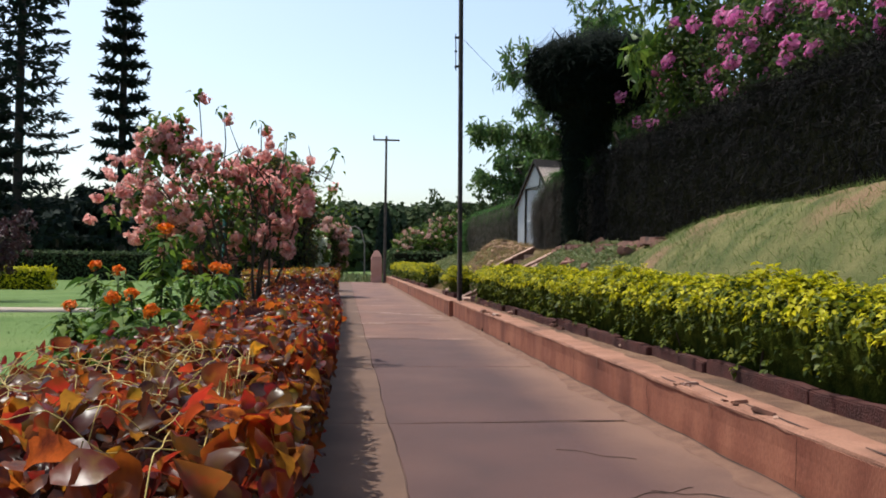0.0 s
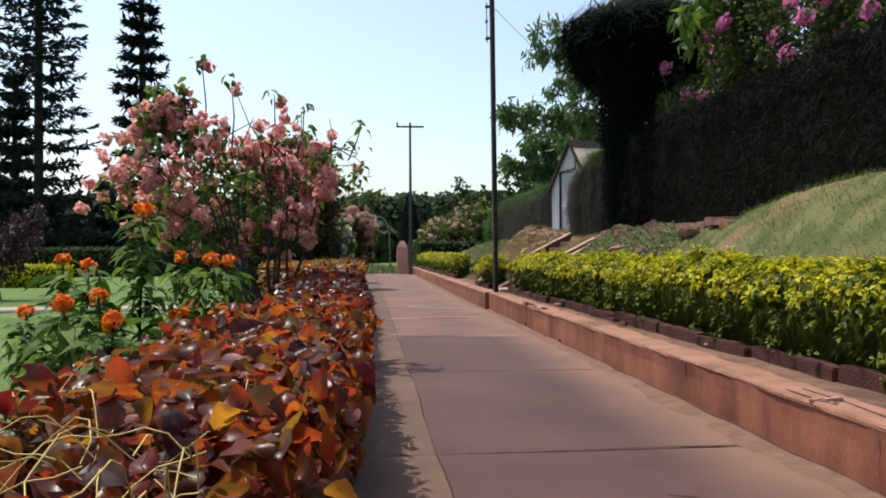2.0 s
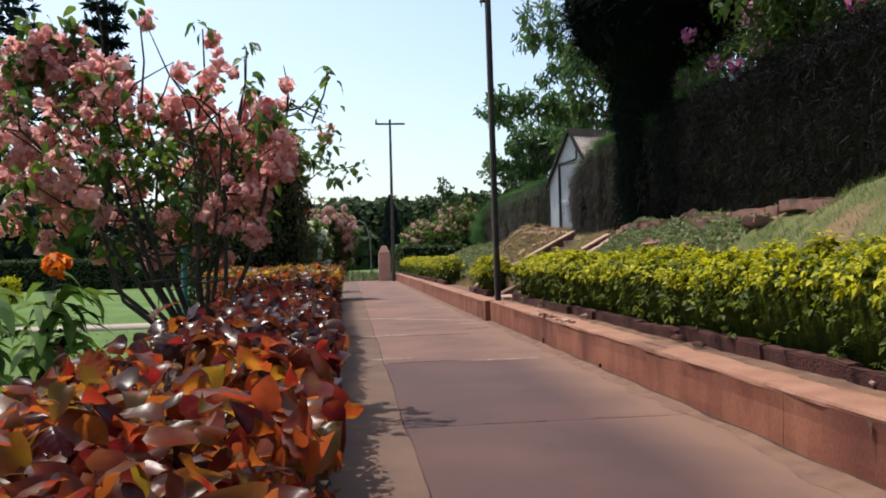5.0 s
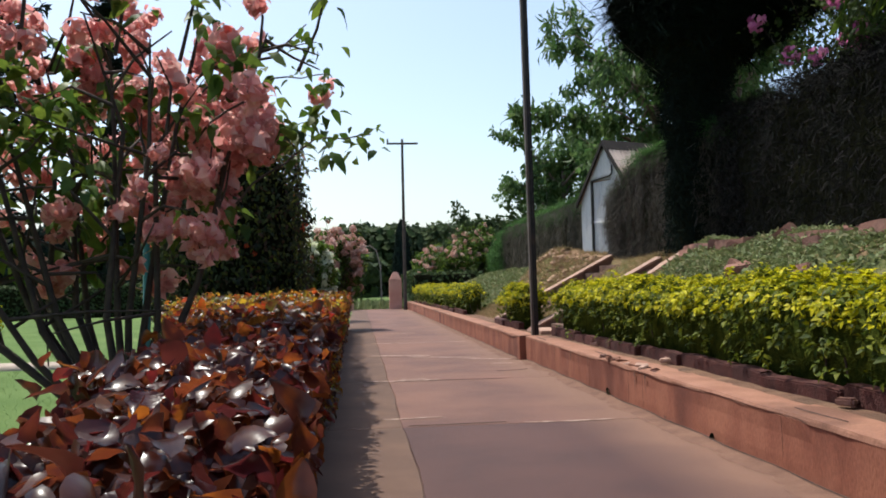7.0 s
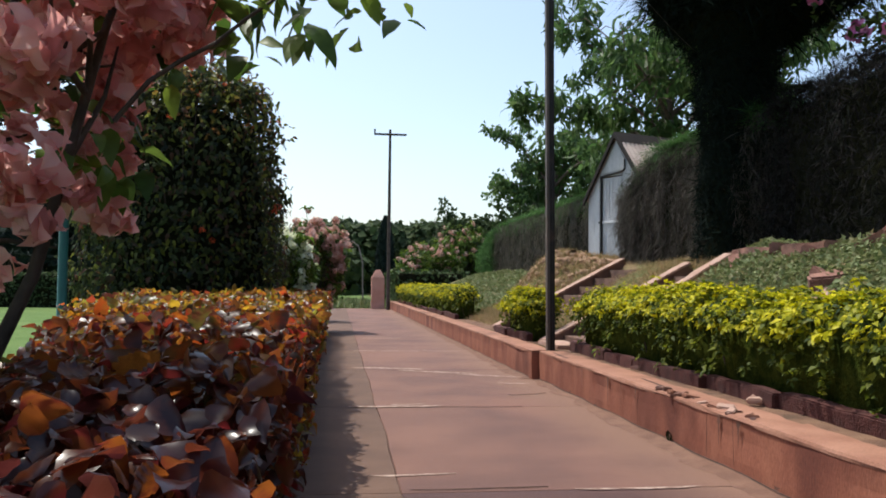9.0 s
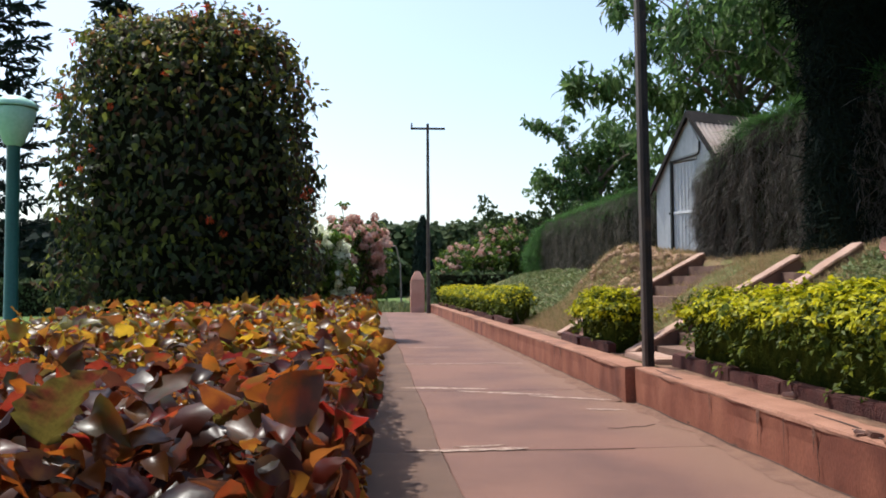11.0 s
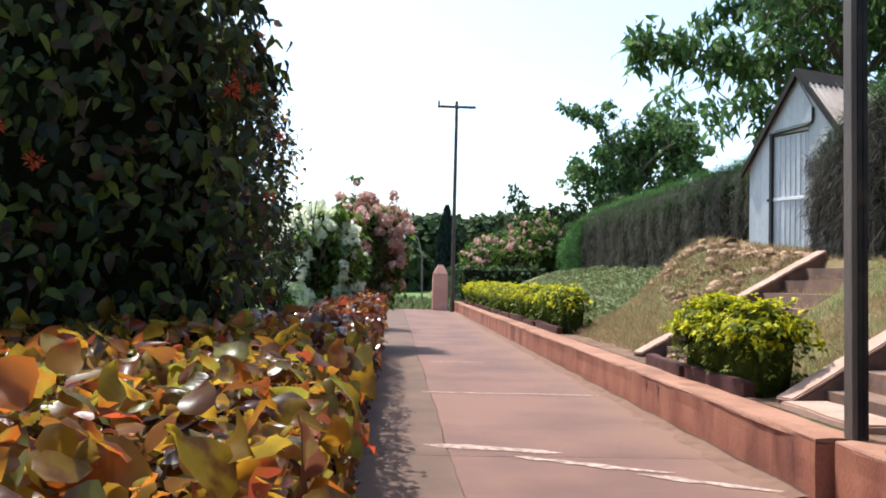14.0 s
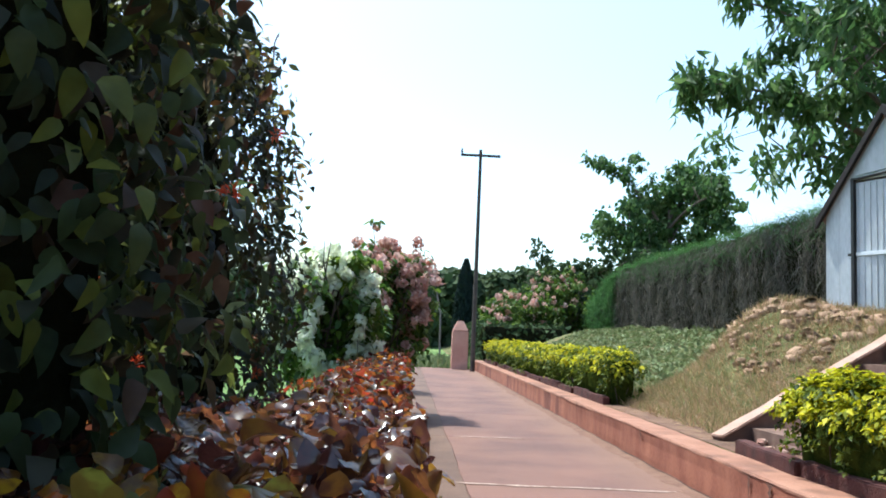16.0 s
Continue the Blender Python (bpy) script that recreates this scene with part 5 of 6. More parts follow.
# ---- tall flowering bushes at the lawn edge ----
def tall_bush(x, y, rx, ry, h, count, leaf, shapes, inner, sprays, blooms, m, core, label, dome=1.0):
    t = thing("round_topiary", (x, y, -0.06), label, "topiary", "clipped flowering bushes")
    sq = np.array([rx, ry, 1.0])
    prof = [(0.05, 0.80), (0.6, 0.94), (1.5, 1.0), (h - 1.1 * dome, 1.0), (h - 0.6 * dome, 0.93), (h - 0.25 * dome, 0.76), (h - 0.06 * dome, 0.45), (h, 0.04)]
    pz, pr = [q[0] for q in prof], [q[1] for q in prof]
    n_ = 20
    ang = np.linspace(0, 2 * np.pi, n_, endpoint=False)
    v = np.array([(core * rx * rr * math.cos(a) * (1 + 0.12 * math.sin(3 * a + zz)), core * ry * rr * math.sin(a) * (1 + 0.12 * math.sin(3 * a + zz)), 0.9 * zz) for zz, rr in prof for a in ang])
    f = np.array([(i * n_ + j, i * n_ + (j + 1) % n_, (i + 1) * n_ + (j + 1) % n_, (i + 1) * n_ + j) for i in range(len(prof) - 1) for j in range(n_)])
    piece("shade_core", v, f, DARKCORE, t)
    chunks = []
    for k in range(26):
        az = k * 2.4
        a = np.array([0.12 * math.cos(az), 0.12 * math.sin(az), 0])
        e = np.array([rx * 0.9 * math.cos(az), ry * 0.9 * math.sin(az), h * (0.25 + 0.7 * rng.random())])
        chunks.append(tube([a, a + (e - a) * [0.4, 0.4, 0.6], e], [0.03, 0.02, 0.005], 5))
    v, f = joined(chunks)
    tagged(piece("branchwork", v, f, TWIG, t), kind="stuff")

    def shell(c, deep, rough):
        zz = 0.1 + rng.random(c) * (h - 0.1)
        rr = np.interp(zz, pz, pr)
        top = rng.random(c) < 0.16
        rr = np.where(top, 0.85 * np.sqrt(rng.random(c)), rr)
        zz = np.where(top, np.interp(rr, pr[::-1][:5], pz[::-1][:5]), zz)
        aa = rng.random(c) * 2 * np.pi
        n = unit(np.stack([np.cos(aa) / rx, np.sin(aa) / ry, np.where(top, 2.0, 0.1)], -1))
        p = np.stack([rr * np.cos(aa), rr * np.sin(aa), zz], -1) * sq
        p += n * (0.10 * lumps(p, 2.5)[:, None] + rng.normal(0, rough, (c, 1)) - deep)
        return p, n
    p, n = shell(count, 0.04, 0.07)
    gap = lumps(p, 3.3, 2.0) + 0.5 * rng.normal(0, 1, count) > -0.85
    p, n = p[gap], n[gap]
    c = len(p)
    v, f = scatter(shapes, p, turns(n * 0.8 + jitter(c, 0.5) + [0, 0, 0.45], jitter(c, 0.6) + n * 0.45 + [0, 0, -0.8]), leaf * (0.65 + 0.6 * rng.random(c)))
    tagged(piece("leaves", v, f, m, t, "glossy pointed drooping leaves"), kind="stuff")
    p, n = shell(inner, 0.25, 0.12)
    v, f = scatter(shapes, p, turns(n + jitter(inner, 0.7), jitter(inner) + [0, 0, -0.5]), leaf * (0.7 + 0.6 * rng.random(inner)))
    tagged(piece("inner_leaves", v, f, m, t), kind="stuff")
    # young red shoots at the top; yellow-green leaves paint in its sunlit rim
    c = count // 14
    p, n = shell(c * 4, -0.03, 0.05)
    high = p[:, 2] > h - 0.9 * dome
    p, n = p[high][:c * 2], n[high][:c * 2]
    v, f = scatter(shapes, p, turns(n + jitter(len(p), 0.6), jitter(len(p), 0.6) + n), leaf * 0.8 * (0.6 + 0.6 * rng.random(len(p))))
    tagged(piece("young_growth", v, f, SHOOT_LEAF, t, "reddish young leaves, with yellow-green ones coloured as the sunlit top"), kind="stuff")
    chunks, lp, ln = [], [], []
    p, n = shell(sprays, 0.0, 0.06)
    for a, b in zip(p, n):
        d = unit(b + rng.normal(0, 0.4, 3) + [0, 0, 0.25])
        L = 0.08 + 0.18 * rng.random()
        chunks.append(tube([a, a + d * L * 0.6, a + d * L + [0, 0, -0.04]], 0.003, 4))
        for s in np.linspace(0.1, 1, 7):
            lp.append(a + d * L * s)
            ln.append(d)
    v, f = joined(chunks)
    tagged(piece("twigwork", v, f, TWIG, t), kind="stuff")
    lp, ln = np.array(lp), np.array(ln)
    c = len(lp)
    v, f = scatter(shapes, lp, turns(jitter(c) + [0, 0, 0.6], ln + jitter(c, 0.8) + [0, 0, -0.6]), leaf * (0.7 + 0.5 * rng.random(c)))
    tagged(piece("spray_leaves", v, f, m, t), kind="stuff")
    k = 30
    d = unit(jitter(k) + [0, 0, 0.4])
    v, f = scatter([small_leaf(0.15, 0.1, 0.3)], d * 0.012, turns(jitter(k), d), 0.02 + 0.012 * rng.random(k))
    fm = mesh_of("flower", v, f, SCARLET)
    p, n = shell(blooms, -0.05, 0.04)
    for a in p:
        ob = new("flower", fm)
        ob.parent = t
        ob.location = a
        ob.scale = [0.8 + 0.5 * rng.random()] * 3
        ob.rotation_euler = rng.random(3) * 6
    return t


NARROW = ((-1, 0, 1), (0, 0.1, 0.25, 0.45, 0.66, 0.86, 1), 0.25)
BUSHY = [broad_leaf(0.25, 0.45, 0.03, 0.3, 0, *NARROW), broad_leaf(0.4, 0.25, 0.03, -0.4, 0, *NARROW), broad_leaf(0.1, 0.6, 0.03, 0.1, 0.4, *NARROW)]
tall_bush(-1.80, 18.02, 1.1, 0.75, 3.8, 14500, 0.078, BUSHY, 3500, 60, 70, BUSH_LEAF, 0.74, "tall bush of broad green leaves with scattered scarlet flowers")
tall_bush(-1.87, 20.6, 1.0, 1.0, 3.3, 15000, 0.072, [leaf_oval(0.22, 0.25), leaf_oval(0.26, 0.4)], 2200, 110, 40, TOPIARY_LEAF, 0.64, "round clipped bush of small dark leaves, reddish at its top", 1.5)

# ---- flowering shrubs ----
def flower_cluster_mesh(m, k=30, r=0.09, petal=0.085):
    d = unit(jitter(k) + [0, 0, -0.15])
    v, f = scatter([broad_leaf(0.3, 0.5, 0.10, 0, 0, (-1, 0, 1), (0, 0.3, 0.7, 1), 0.42), broad_leaf(-0.25, 0.35, 0.12, 0, 0, (-1, 0, 1), (0, 0.3, 0.7, 1), 0.42)], d * r * 0.55, turns(d + jitter(k, 0.4), jitter(k, 0.6) + d * 0.5 + [0, 0, -0.5]), petal * (0.8 + 0.5 * rng.random(k)))
    return mesh_of("blossom", v, f, m)


def shrub(x, y, rx, ry, z0, z1, flowers, petal_mat, label, leaf_count, cl=0.09, stems=14, shoots=(), leaf=0.11, name="mussaenda_shrub", off=0.0, lobe=None, arches=()):
    s = thing(name, (x, y, -0.06), label, "shrub", "flowering shrubs" if name == "mussaenda_shrub" else "")
    chunks, tips = [], []
    zc, rz = (z0 + z1) / 2, (z1 - z0) / 2
    fork = np.array([off, 0.0, 0.5])
    chunks.append(tube([(off + 0.03, 0, 0), (off - 0.01, 0.01, 0.3), fork], [0.075, 0.06, 0.05], 8))
    for k in range(stems):
        az, el = k * 2.4 + 0.4 * rng.normal(), rng.random()
        end = np.array([rx * 0.9 * math.cos(az) * (0.3 + 0.7 * el), ry * 0.9 * math.sin(az) * (0.3 + 0.7 * el), zc + rz * (0.75 - 0.9 * el * rng.random())])
        if end[2] < 2.4:
            end[0] = min(end[0], 0.6 * rx)
        base = fork + [0, 0, -0.12 * rng.random()]
        m1 = base + (end - base) * [0.42, 0.42, 0.33] + rng.normal(0, 0.06, 3)
        m2 = base + (end - base) * [0.65, 0.65, 0.72] + rng.normal(0, 0.08, 3)
        chunks.append(tube([base, m1, m2, end], [0.028, 0.019, 0.012, 0.005], 6))
        tips.append(end)
        for b in range(7):
            t0 = m1 + (m2 - m1) * rng.random() if b < 4 else m2 + (end - m2) * rng.random()
            e = t0 + unit(jitter(1)[0] * [1, 1, 0.6] + [0, 0, 0.5]) * (0.3 + 0.5 * rng.random()) * min(rx, 1)
            e[0] = min(e[0], rx * (0.62 if e[2] < 2.2 else 0.95))
            chunks.append(tube([t0, (t0 + e) / 2 + rng.normal(0, 0.04, 3), e], [0.012, 0.008, 0.004], 5))
            tips.append(e)
    for sx_, sy_, sz_ in shoots:
        a = np.array([sx_ * 0.9, sy_, z1 - 0.5])
        e = np.array([sx_, sy_, sz_])
        chunks.append(tube([a, (a + e) / 2 + 0.03, e], [0.012, 0.009, 0.006], 5))
    hung = []
    for ax_, ay_, az_ in arches:  # long thin twigs arching out, leafy towards their tips
        a, e = np.array([ax_ - 0.75, ay_ + 0.1, az_ - 0.35]), np.array([ax_, ay_, az_])
        mid = (a + e) / 2 + [0.05, 0.0, 0.28]
        pts = [a * (1 - q) ** 2 + 2 * mid * q * (1 - q) + e * q * q + [0, 0, 0.02 * math.sin(q * 14)] for q in np.linspace(0, 1, 10)]
        chunks.append(tube(pts, np.linspace(0.008, 0.003, 10), 5))
        hung += [pts[5], pts[8], pts[9] + [0.0, 0, -0.03]]
    v, f = joined(chunks)
    piece("branchwork", v, f, TWIG, s, "thin spreading brown branches")
    # leaves in tufts within the crown
    n_t = leaf_count // 8
    d = unit(jitter(n_t))
    q = rng.random(n_t) ** 0.4
    centre = d * q[:, None] * [rx, ry, rz] * (1 + 0.15 * lumps(d * 2, 1.5))[:, None] + [0, 0, zc]
    centre = np.concatenate([centre, np.array([[a, b, c_] for a, b, c_ in shoots]).reshape(-1, 3)]) if shoots else centre
    if hung:
        centre = np.concatenate([centre, np.array(hung)])
    if lobe:
        centre[:40] = np.array(lobe) + unit(jitter(40)) * 0.36 * rng.random((40, 1)) ** 0.4
    near = (centre[:, 0] > 0.0) & (centre[:, 1] < -0.35) & (centre[:, 2] < 2.9)
    centre[near, 1] *= -1  # the side towards the walk is kept cut back
    low = (centre[:, 2] < 2.1) & (np.abs(centre[:, 1]) < 1.0)
    centre[low, 0] = np.minimum(centre[low, 0], 0.95)
    n_t = len(centre)
    lp = np.repeat(centre, 8, 0) + rng.normal(0, 0.055, (n_t * 8, 3))
    dd = unit(jitter(len(lp)) * [1, 1, 0.5] + [0, 0, -0.15])
    v, f = scatter(BUSHY, lp, turns(dd * 0.4 + [0, 0, 1] + jitter(len(lp), 0.35), dd + [0, 0, -0.25]), leaf * (0.7 + 0.7 * rng.random(len(lp))) * np.where(np.arange(len(lp)) >= len(lp) - 8 * len(hung), 0.6, 1.0))
    tagged(piece("leaves", v, f, GREEN_LEAF, s, "green drooping leaf tufts"), kind="stuff")
    meshes = [flower_cluster_mesh(petal_mat, 34, cl, cl * 0.62) for _ in range(3)]
    d = unit(jitter(flowers) + [0, 0, 0.25])
    q = 0.55 + 0.5 * rng.random(flowers)
    at = d * q[:, None] * [rx, ry, rz] * (1 + 0.15 * lumps(d * 2, 1.5))[:, None] + [0, 0, zc]
    at[:, 0] = np.minimum(at[:, 0], np.where(at[:, 2] < 2.3, 0.72, 0.95) * rx)
    for a, (sx_, sy_, sz_) in enumerate(shoots[:3]):
        at[a] = (sx_ + 0.08, sy_, sz_ - 0.08)
    if lobe:
        at[-36:] = np.array(lobe) + unit(jitter(36)) * 0.4 * rng.random((36, 1)) ** 0.4
    near = (at[:, 0] > 0.0) & (at[:, 1] < -0.35) & (at[:, 2] < 2.9)
    at[near, 1] *= -1
    low = (at[:, 2] < 2.1) & (np.abs(at[:, 1]) < 1.0)
    at[low, 0] = np.minimum(at[low, 0], 0.95)
    for k, a in enumerate(at):
        ob = new("blossom", meshes[k % 3])
        ob.parent = s
        ob.location = a
        ob.scale = [0.75 + 0.6 * rng.random()] * 3
        ob.rotation_euler = (rng.normal() * 0.4, rng.normal() * 0.4, rng.random() * 6)
    return s


shrub(-1.75, 10.65, 1.65, 1.2, 1.35, 3.1, 340, PINK, "pink mussaenda shrub with loose blossom and bare lower branches", 1700, 0.10, 15, ((-0.3, -0.3, 3.77), (0.05, -0.3, 3.48), (0.55, -0.2, 3.36), (0.9, -0.1, 3.23), (1.6, 0.1, 3.05), (-0.6, 0.0, 3.5), (-0.8, 0.2, 3.4)), 0.115, off=0.5, lobe=(-0.8, 0.0, 3.15), arches=((1.85, -0.15, 2.16), (1.62, -0.15, 2.5), (1.55, 0.1, 2.75)))
shrub(-1.32, 27.0, 0.85, 0.85, 0.7, 2.55, 360, WHITE_PETAL, "white-flowering mussaenda shrub beside the walk", 2600, 0.13, 10, (), 0.13)
shrub(-0.62, 30.6, 0.95, 1.2, 0.7, 3.1, 330, PALE_PINK, "pale pink mussaenda shrub beside the walk", 2600, 0.125, 10, ((-0.3, 0, 3.4),), 0.13)
shrub(-0.9, 36.5, 0.9, 1.4, 0.5, 2.9, 60, PALE_PINK, "farther pink mussaenda shrub near the gate", 1200, 0.12, 8, (), 0.14)


def orange_plant(x, y, h, heads, label):
    s = thing("orange_flower_plant", (x, y, -0.06), label, "flower", "orange flowers")
    chunks, lp, ld = [], [], []
    k = 40
    d = unit(jitter(k) + [0, 0, 0.4])
    v, f = scatter([small_leaf(0.3, 0.2, 0.4)], d * 0.03, turns(d + jitter(k, 0.3), d + jitter(k, 0.6)), np.full(k, 0.055))
    fm = mesh_of("flower_head", v, f, ORANGE)
    for hx, hy, hz in heads:
        b = np.array([hx * 0.3, hy * 0.3, 0])
        e = np.array([hx, hy, hz])
        mid = (b + e) / 2 + rng.normal(0, 0.03, 3)
        chunks.append(tube([b, mid, e + [0, 0, 0.06]], [0.014, 0.010, 0.006], 6))
        ob = new("flower_head", fm)
        ob.parent = s
        ob.location = e + [0, 0, 0.07]
        ob.rotation_euler = (rng.normal() * 0.3, rng.normal() * 0.3, rng.random() * 6)
        ob.scale = (1.0, 1.0, 0.85)
        for q in np.linspace(0.3, 0.98, 16):
            pnt = b + (e - b) * q
            for _ in range(13):
                lp.append(pnt + rng.normal(0, 0.045, 3))
                az = rng.random() * 6.3
                ld.append([math.cos(az), math.sin(az), 0.25])
    v, f = joined(chunks)
    piece("stemwork", v, f, TWIG, s)
    lp, ld = np.array(lp), np.array(ld)
    leafs = [(np.array([(0, 0, 0), (0.19, 0.4, 0.07), (0, 0.75, -0.05), (-0.19, 0.4, 0.07), (0.12, 0.8, -0.12), (-0.12, 0.8, -0.12), (0, 1.1, -0.45), (0, 0.45, 0.03)], float), np.array([(0, 1, 4, 7), (0, 7, 5, 3), (7, 4, 6, 2), (7, 2, 6, 5)]))]
    v, f = scatter(leafs, lp, turns(jitter(len(lp), 0.25) + [0, 0, 1], ld), 0.09 + 0.10 * rng.random(len(lp)))
    tagged(piece("leaves", v, f, ORANGE_PLANT_LEAF, s, "drooping warm green leaves"), kind="stuff")
    return s


orange_plant(-1.45, 5.3, 1.6, ((0.05, 0, 1.62), (0.4, 0.25, 1.32), (-0.15, -0.2, 1.12), (0.3, -0.2, 1.0)), "leafy plant with round orange flower heads")
orange_plant(-2.0, 5.8, 1.35, ((-0.15, 0.3, 1.32), (0.15, -0.1, 1.28), (-0.2, -0.2, 1.0)), "leafy plant with several orange flower heads")
orange_plant(-1.35, 6.4, 1.35, ((0.25, 0.1, 1.3), (-0.1, 0.1, 1.33), (0.05, -0.3, 1.0)), "green leafy plant with small orange flowers")
orange_plant(-1.25, 4.2, 1.1, ((0.0, 0.0, 1.05), (-0.3, 0.2, 1.12)), "low leafy plant with orange flower heads")


# bougainvillea spilling over the casuarina hedge
def bougainvillea(x, y, z0):
    s = thing("bougainvillea", (x, y, z0), "sprawling bougainvillea with magenta sprays over the hedge", "shrub")
    chunks, lp, sprays = [], [], []
    for k in range(46):
        az = rng.random() * 6.28
        a = np.array([0.3 * math.cos(az), 3.6 * (rng.random() - 0.5), 0])
        e = a + [-1.5 * rng.random() + 0.5, 2.4 * (rng.random() - 0.5), 2.9 + 2.0 * rng.random()]
        mid = (a + e) / 2 + [0.2, 0, 0.9]
        pts = [a * (1 - t) ** 2 + 2 * mid * t * (1 - t) + e * t * t for t in np.linspace(0, 1, 7)]
        chunks.append(tube(pts, np.linspace(0.016, 0.004, 7), 5))
        for t in np.linspace(0.35, 1, 26):
            lp.append(a * (1 - t) ** 2 + 2 * mid * t * (1 - t) + e * t * t + rng.normal(0, 0.14, 3))
        sprays.append(e)
    v, f = joined(chunks)
    tagged(piece("branchwork", v, f, TWIG, s), kind="stuff")
    lp = np.repeat(np.array(lp), 4, 0)
    lp += rng.normal(0, 0.12, lp.shape)
    c = len(lp)
    v, f = scatter(SMALL, lp, turns(jitter(c) + [0, 0, 0.8], jitter(c)), 0.10 + 0.07 * rng.random(c))
    tagged(piece("leaves", v, f, BOUG_LEAF, s), kind="stuff")
    meshes = [flower_cluster_mesh(MAGENTA, 30, 0.2, 0.10) for _ in range(2)]
    for k, e in enumerate(sprays[:24]):
        ob = new("blossom", meshes[k % 2])
        ob.parent = s
        ob.location = e
        ob.scale = (1.1, 1.1, 1.5)
        ob.rotation_euler = rng.random(3)
    return s


bougainvillea(8.1, 15.2, 2.0)
bougainvillea(8.2, 11.4, 2.0)
bougainvillea(8.5, 18.6, 2.0)


# ---- trees ----
def broad_tree(name, x, y, h, spread, trunk, leaves_n, label, leaf_m, leaf, limbs=9, low=0.35, lean=(0, 0), clump=26, droop=-0.9, reach=(), base=None):
    z = float(height(x, y)) - 0.1 if base is None else base
    t = thing(name, (x, y, z), label, "tree", "trees")
    chunks, tips = [], []
    tp = [np.array([0, 0, 0.0])]
    for k in range(1, 6):
        tp.append(np.array([lean[0] * k / 5 + 0.12 * rng.normal(), lean[1] * k / 5 + 0.12 * rng.normal(), h * 0.72 * k / 5]))
    chunks.append(tube(tp, np.linspace(trunk, trunk * 0.3, 6), 9))
    for k in range(limbs):
        a = tp[2] + (tp[5] - tp[2]) * (k / limbs) if low > 0.3 else tp[1] + (tp[5] - tp[1]) * (k / limbs)
        az = k * 2.4 + 0.5 * rng.normal()
        rr = spread * (0.65 + 0.4 * rng.random())
        e = np.array([a[0] + rr * math.cos(az), a[1] + rr * math.sin(az), min(h * 0.95, a[2] + h * (0.12 + 0.25 * rng.random()))])
        mid = (a + e) / 2 + [0, 0, 0.08 * h]
        pts = [a * (1 - q) ** 2 + 2 * mid * q * (1 - q) + e * q * q for q in np.linspace(0, 1, 6)]
        chunks.append(tube(pts, np.linspace(trunk * 0.4, 0.02, 6), 6))
        for b in range(9):
            s0 = pts[2 + b % 4]
            e2 = s0 + unit(jitter(1)[0] * [1, 1, 0.7] + [0, 0, 0.25]) * spread * (0.25 + 0.25 * rng.random())
            chunks.append(tube([s0, (s0 + e2) / 2 + [0, 0, 0.05 * h], e2], [trunk * 0.12, 0.015, 0.006], 5))
            tips += [e2, (s0 + e2) / 2]
        tips += [e, pts[4]]
    for off in reach:  # a long limb that carries its leaves well out from the trunk
        a, e = tp[3], np.array(off, float)
        mid = (a + e) / 2 + [0, 0, 0.9]
        pts = [a * (1 - q) ** 2 + 2 * mid * q * (1 - q) + e * q * q for q in np.linspace(0, 1, 12)]
        chunks.append(tube(pts, np.linspace(trunk * 0.4, 0.012, 12), 6))
        for k, q in enumerate(pts[4:]):
            for _ in range(2):
                tips.append(q + rng.normal(0, 0.05 + 0.2 * (1 - k / 8), 3) * [1, 1, 0.8])
    tips += [tp[5] + rng.normal(0, 0.3, 3) + [0, 0, 0.2 * h * rng.random()] for _ in range(8)]
    v, f = joined(chunks)
    piece("trunk", v, f, BARK, t, "branching grey-brown trunk and limbs")
    tips = np.array(tips)
    n_c = leaves_n // clump
    cen = tips[rng.integers(0, len(tips), n_c)] + rng.normal(0, spread * (0.05 if reach else 0.09), (n_c, 3))
    lp = np.repeat(cen, clump, 0) + rng.normal(0, spread * 0.045, (n_c * clump, 3))
    c = len(lp)
    dd = jitter(c) * [1, 1, 0.4] + [0, 0, droop]
    v, f = scatter(leaf, lp, turns(jitter(c, 0.6) + [0, 0, 0.3] + unit(dd) * [1, 1, 0], dd), np.full(c, 1.0) * (0.7 + 0.6 * rng.random(c)))
    tagged(piece("crown", v, f, leaf_m, t, "uneven leafy crown with gaps"), kind="stuff")
    return t


def scaled(shape, s):
    return (shape[0] * s, shape[1])


LONG = [scaled(small_leaf(0.14, 0.05, 0.25), 0.40), scaled(small_leaf(0.17, 0.03, 0.4), 0.34)]
MED = [scaled(small_leaf(0.3, 0.1, 0.2), 0.35), scaled(small_leaf(0.35, 0.1, 0.3), 0.45)]
broad_tree("drooping_leaf_tree", 10.3, 33.0, 8.8, 3.6, 0.2, 9500, "tree with long drooping green leaves behind the shed", MANGO_LEAF, LONG, 12, reach=((-4.7, 0.0, 5.3),))
broad_tree("drooping_leaf_tree", 11.0, 29.5, 9.5, 2.9, 0.2, 5500, "green drooping-leaf tree rising above the casuarina hedge", MANGO_LEAF, LONG, 10)
broad_tree("roadside_tree", 14.2, 62.0, 10.9, 3.5, 0.25, 15000, "round-crowned green tree beyond the hedge", MANGO_LEAF, [scaled(q, 0.75) for q in MED], 12, low=0.2)
broad_tree("roadside_tree", 8.5, 60.0, 4.6, 3.0, 0.15, 5000, "low spreading tree with airy green foliage", FAR_LEAF, [scaled(q, 0.7) for q in MED], 9, low=0.2)
broad_tree("roadside_tree", 10.3, 17.0, 9.0, 3.3, 0.2, 9000, "green tree behind the tall casuarina hedge", GREEN_LEAF, LONG, 9)
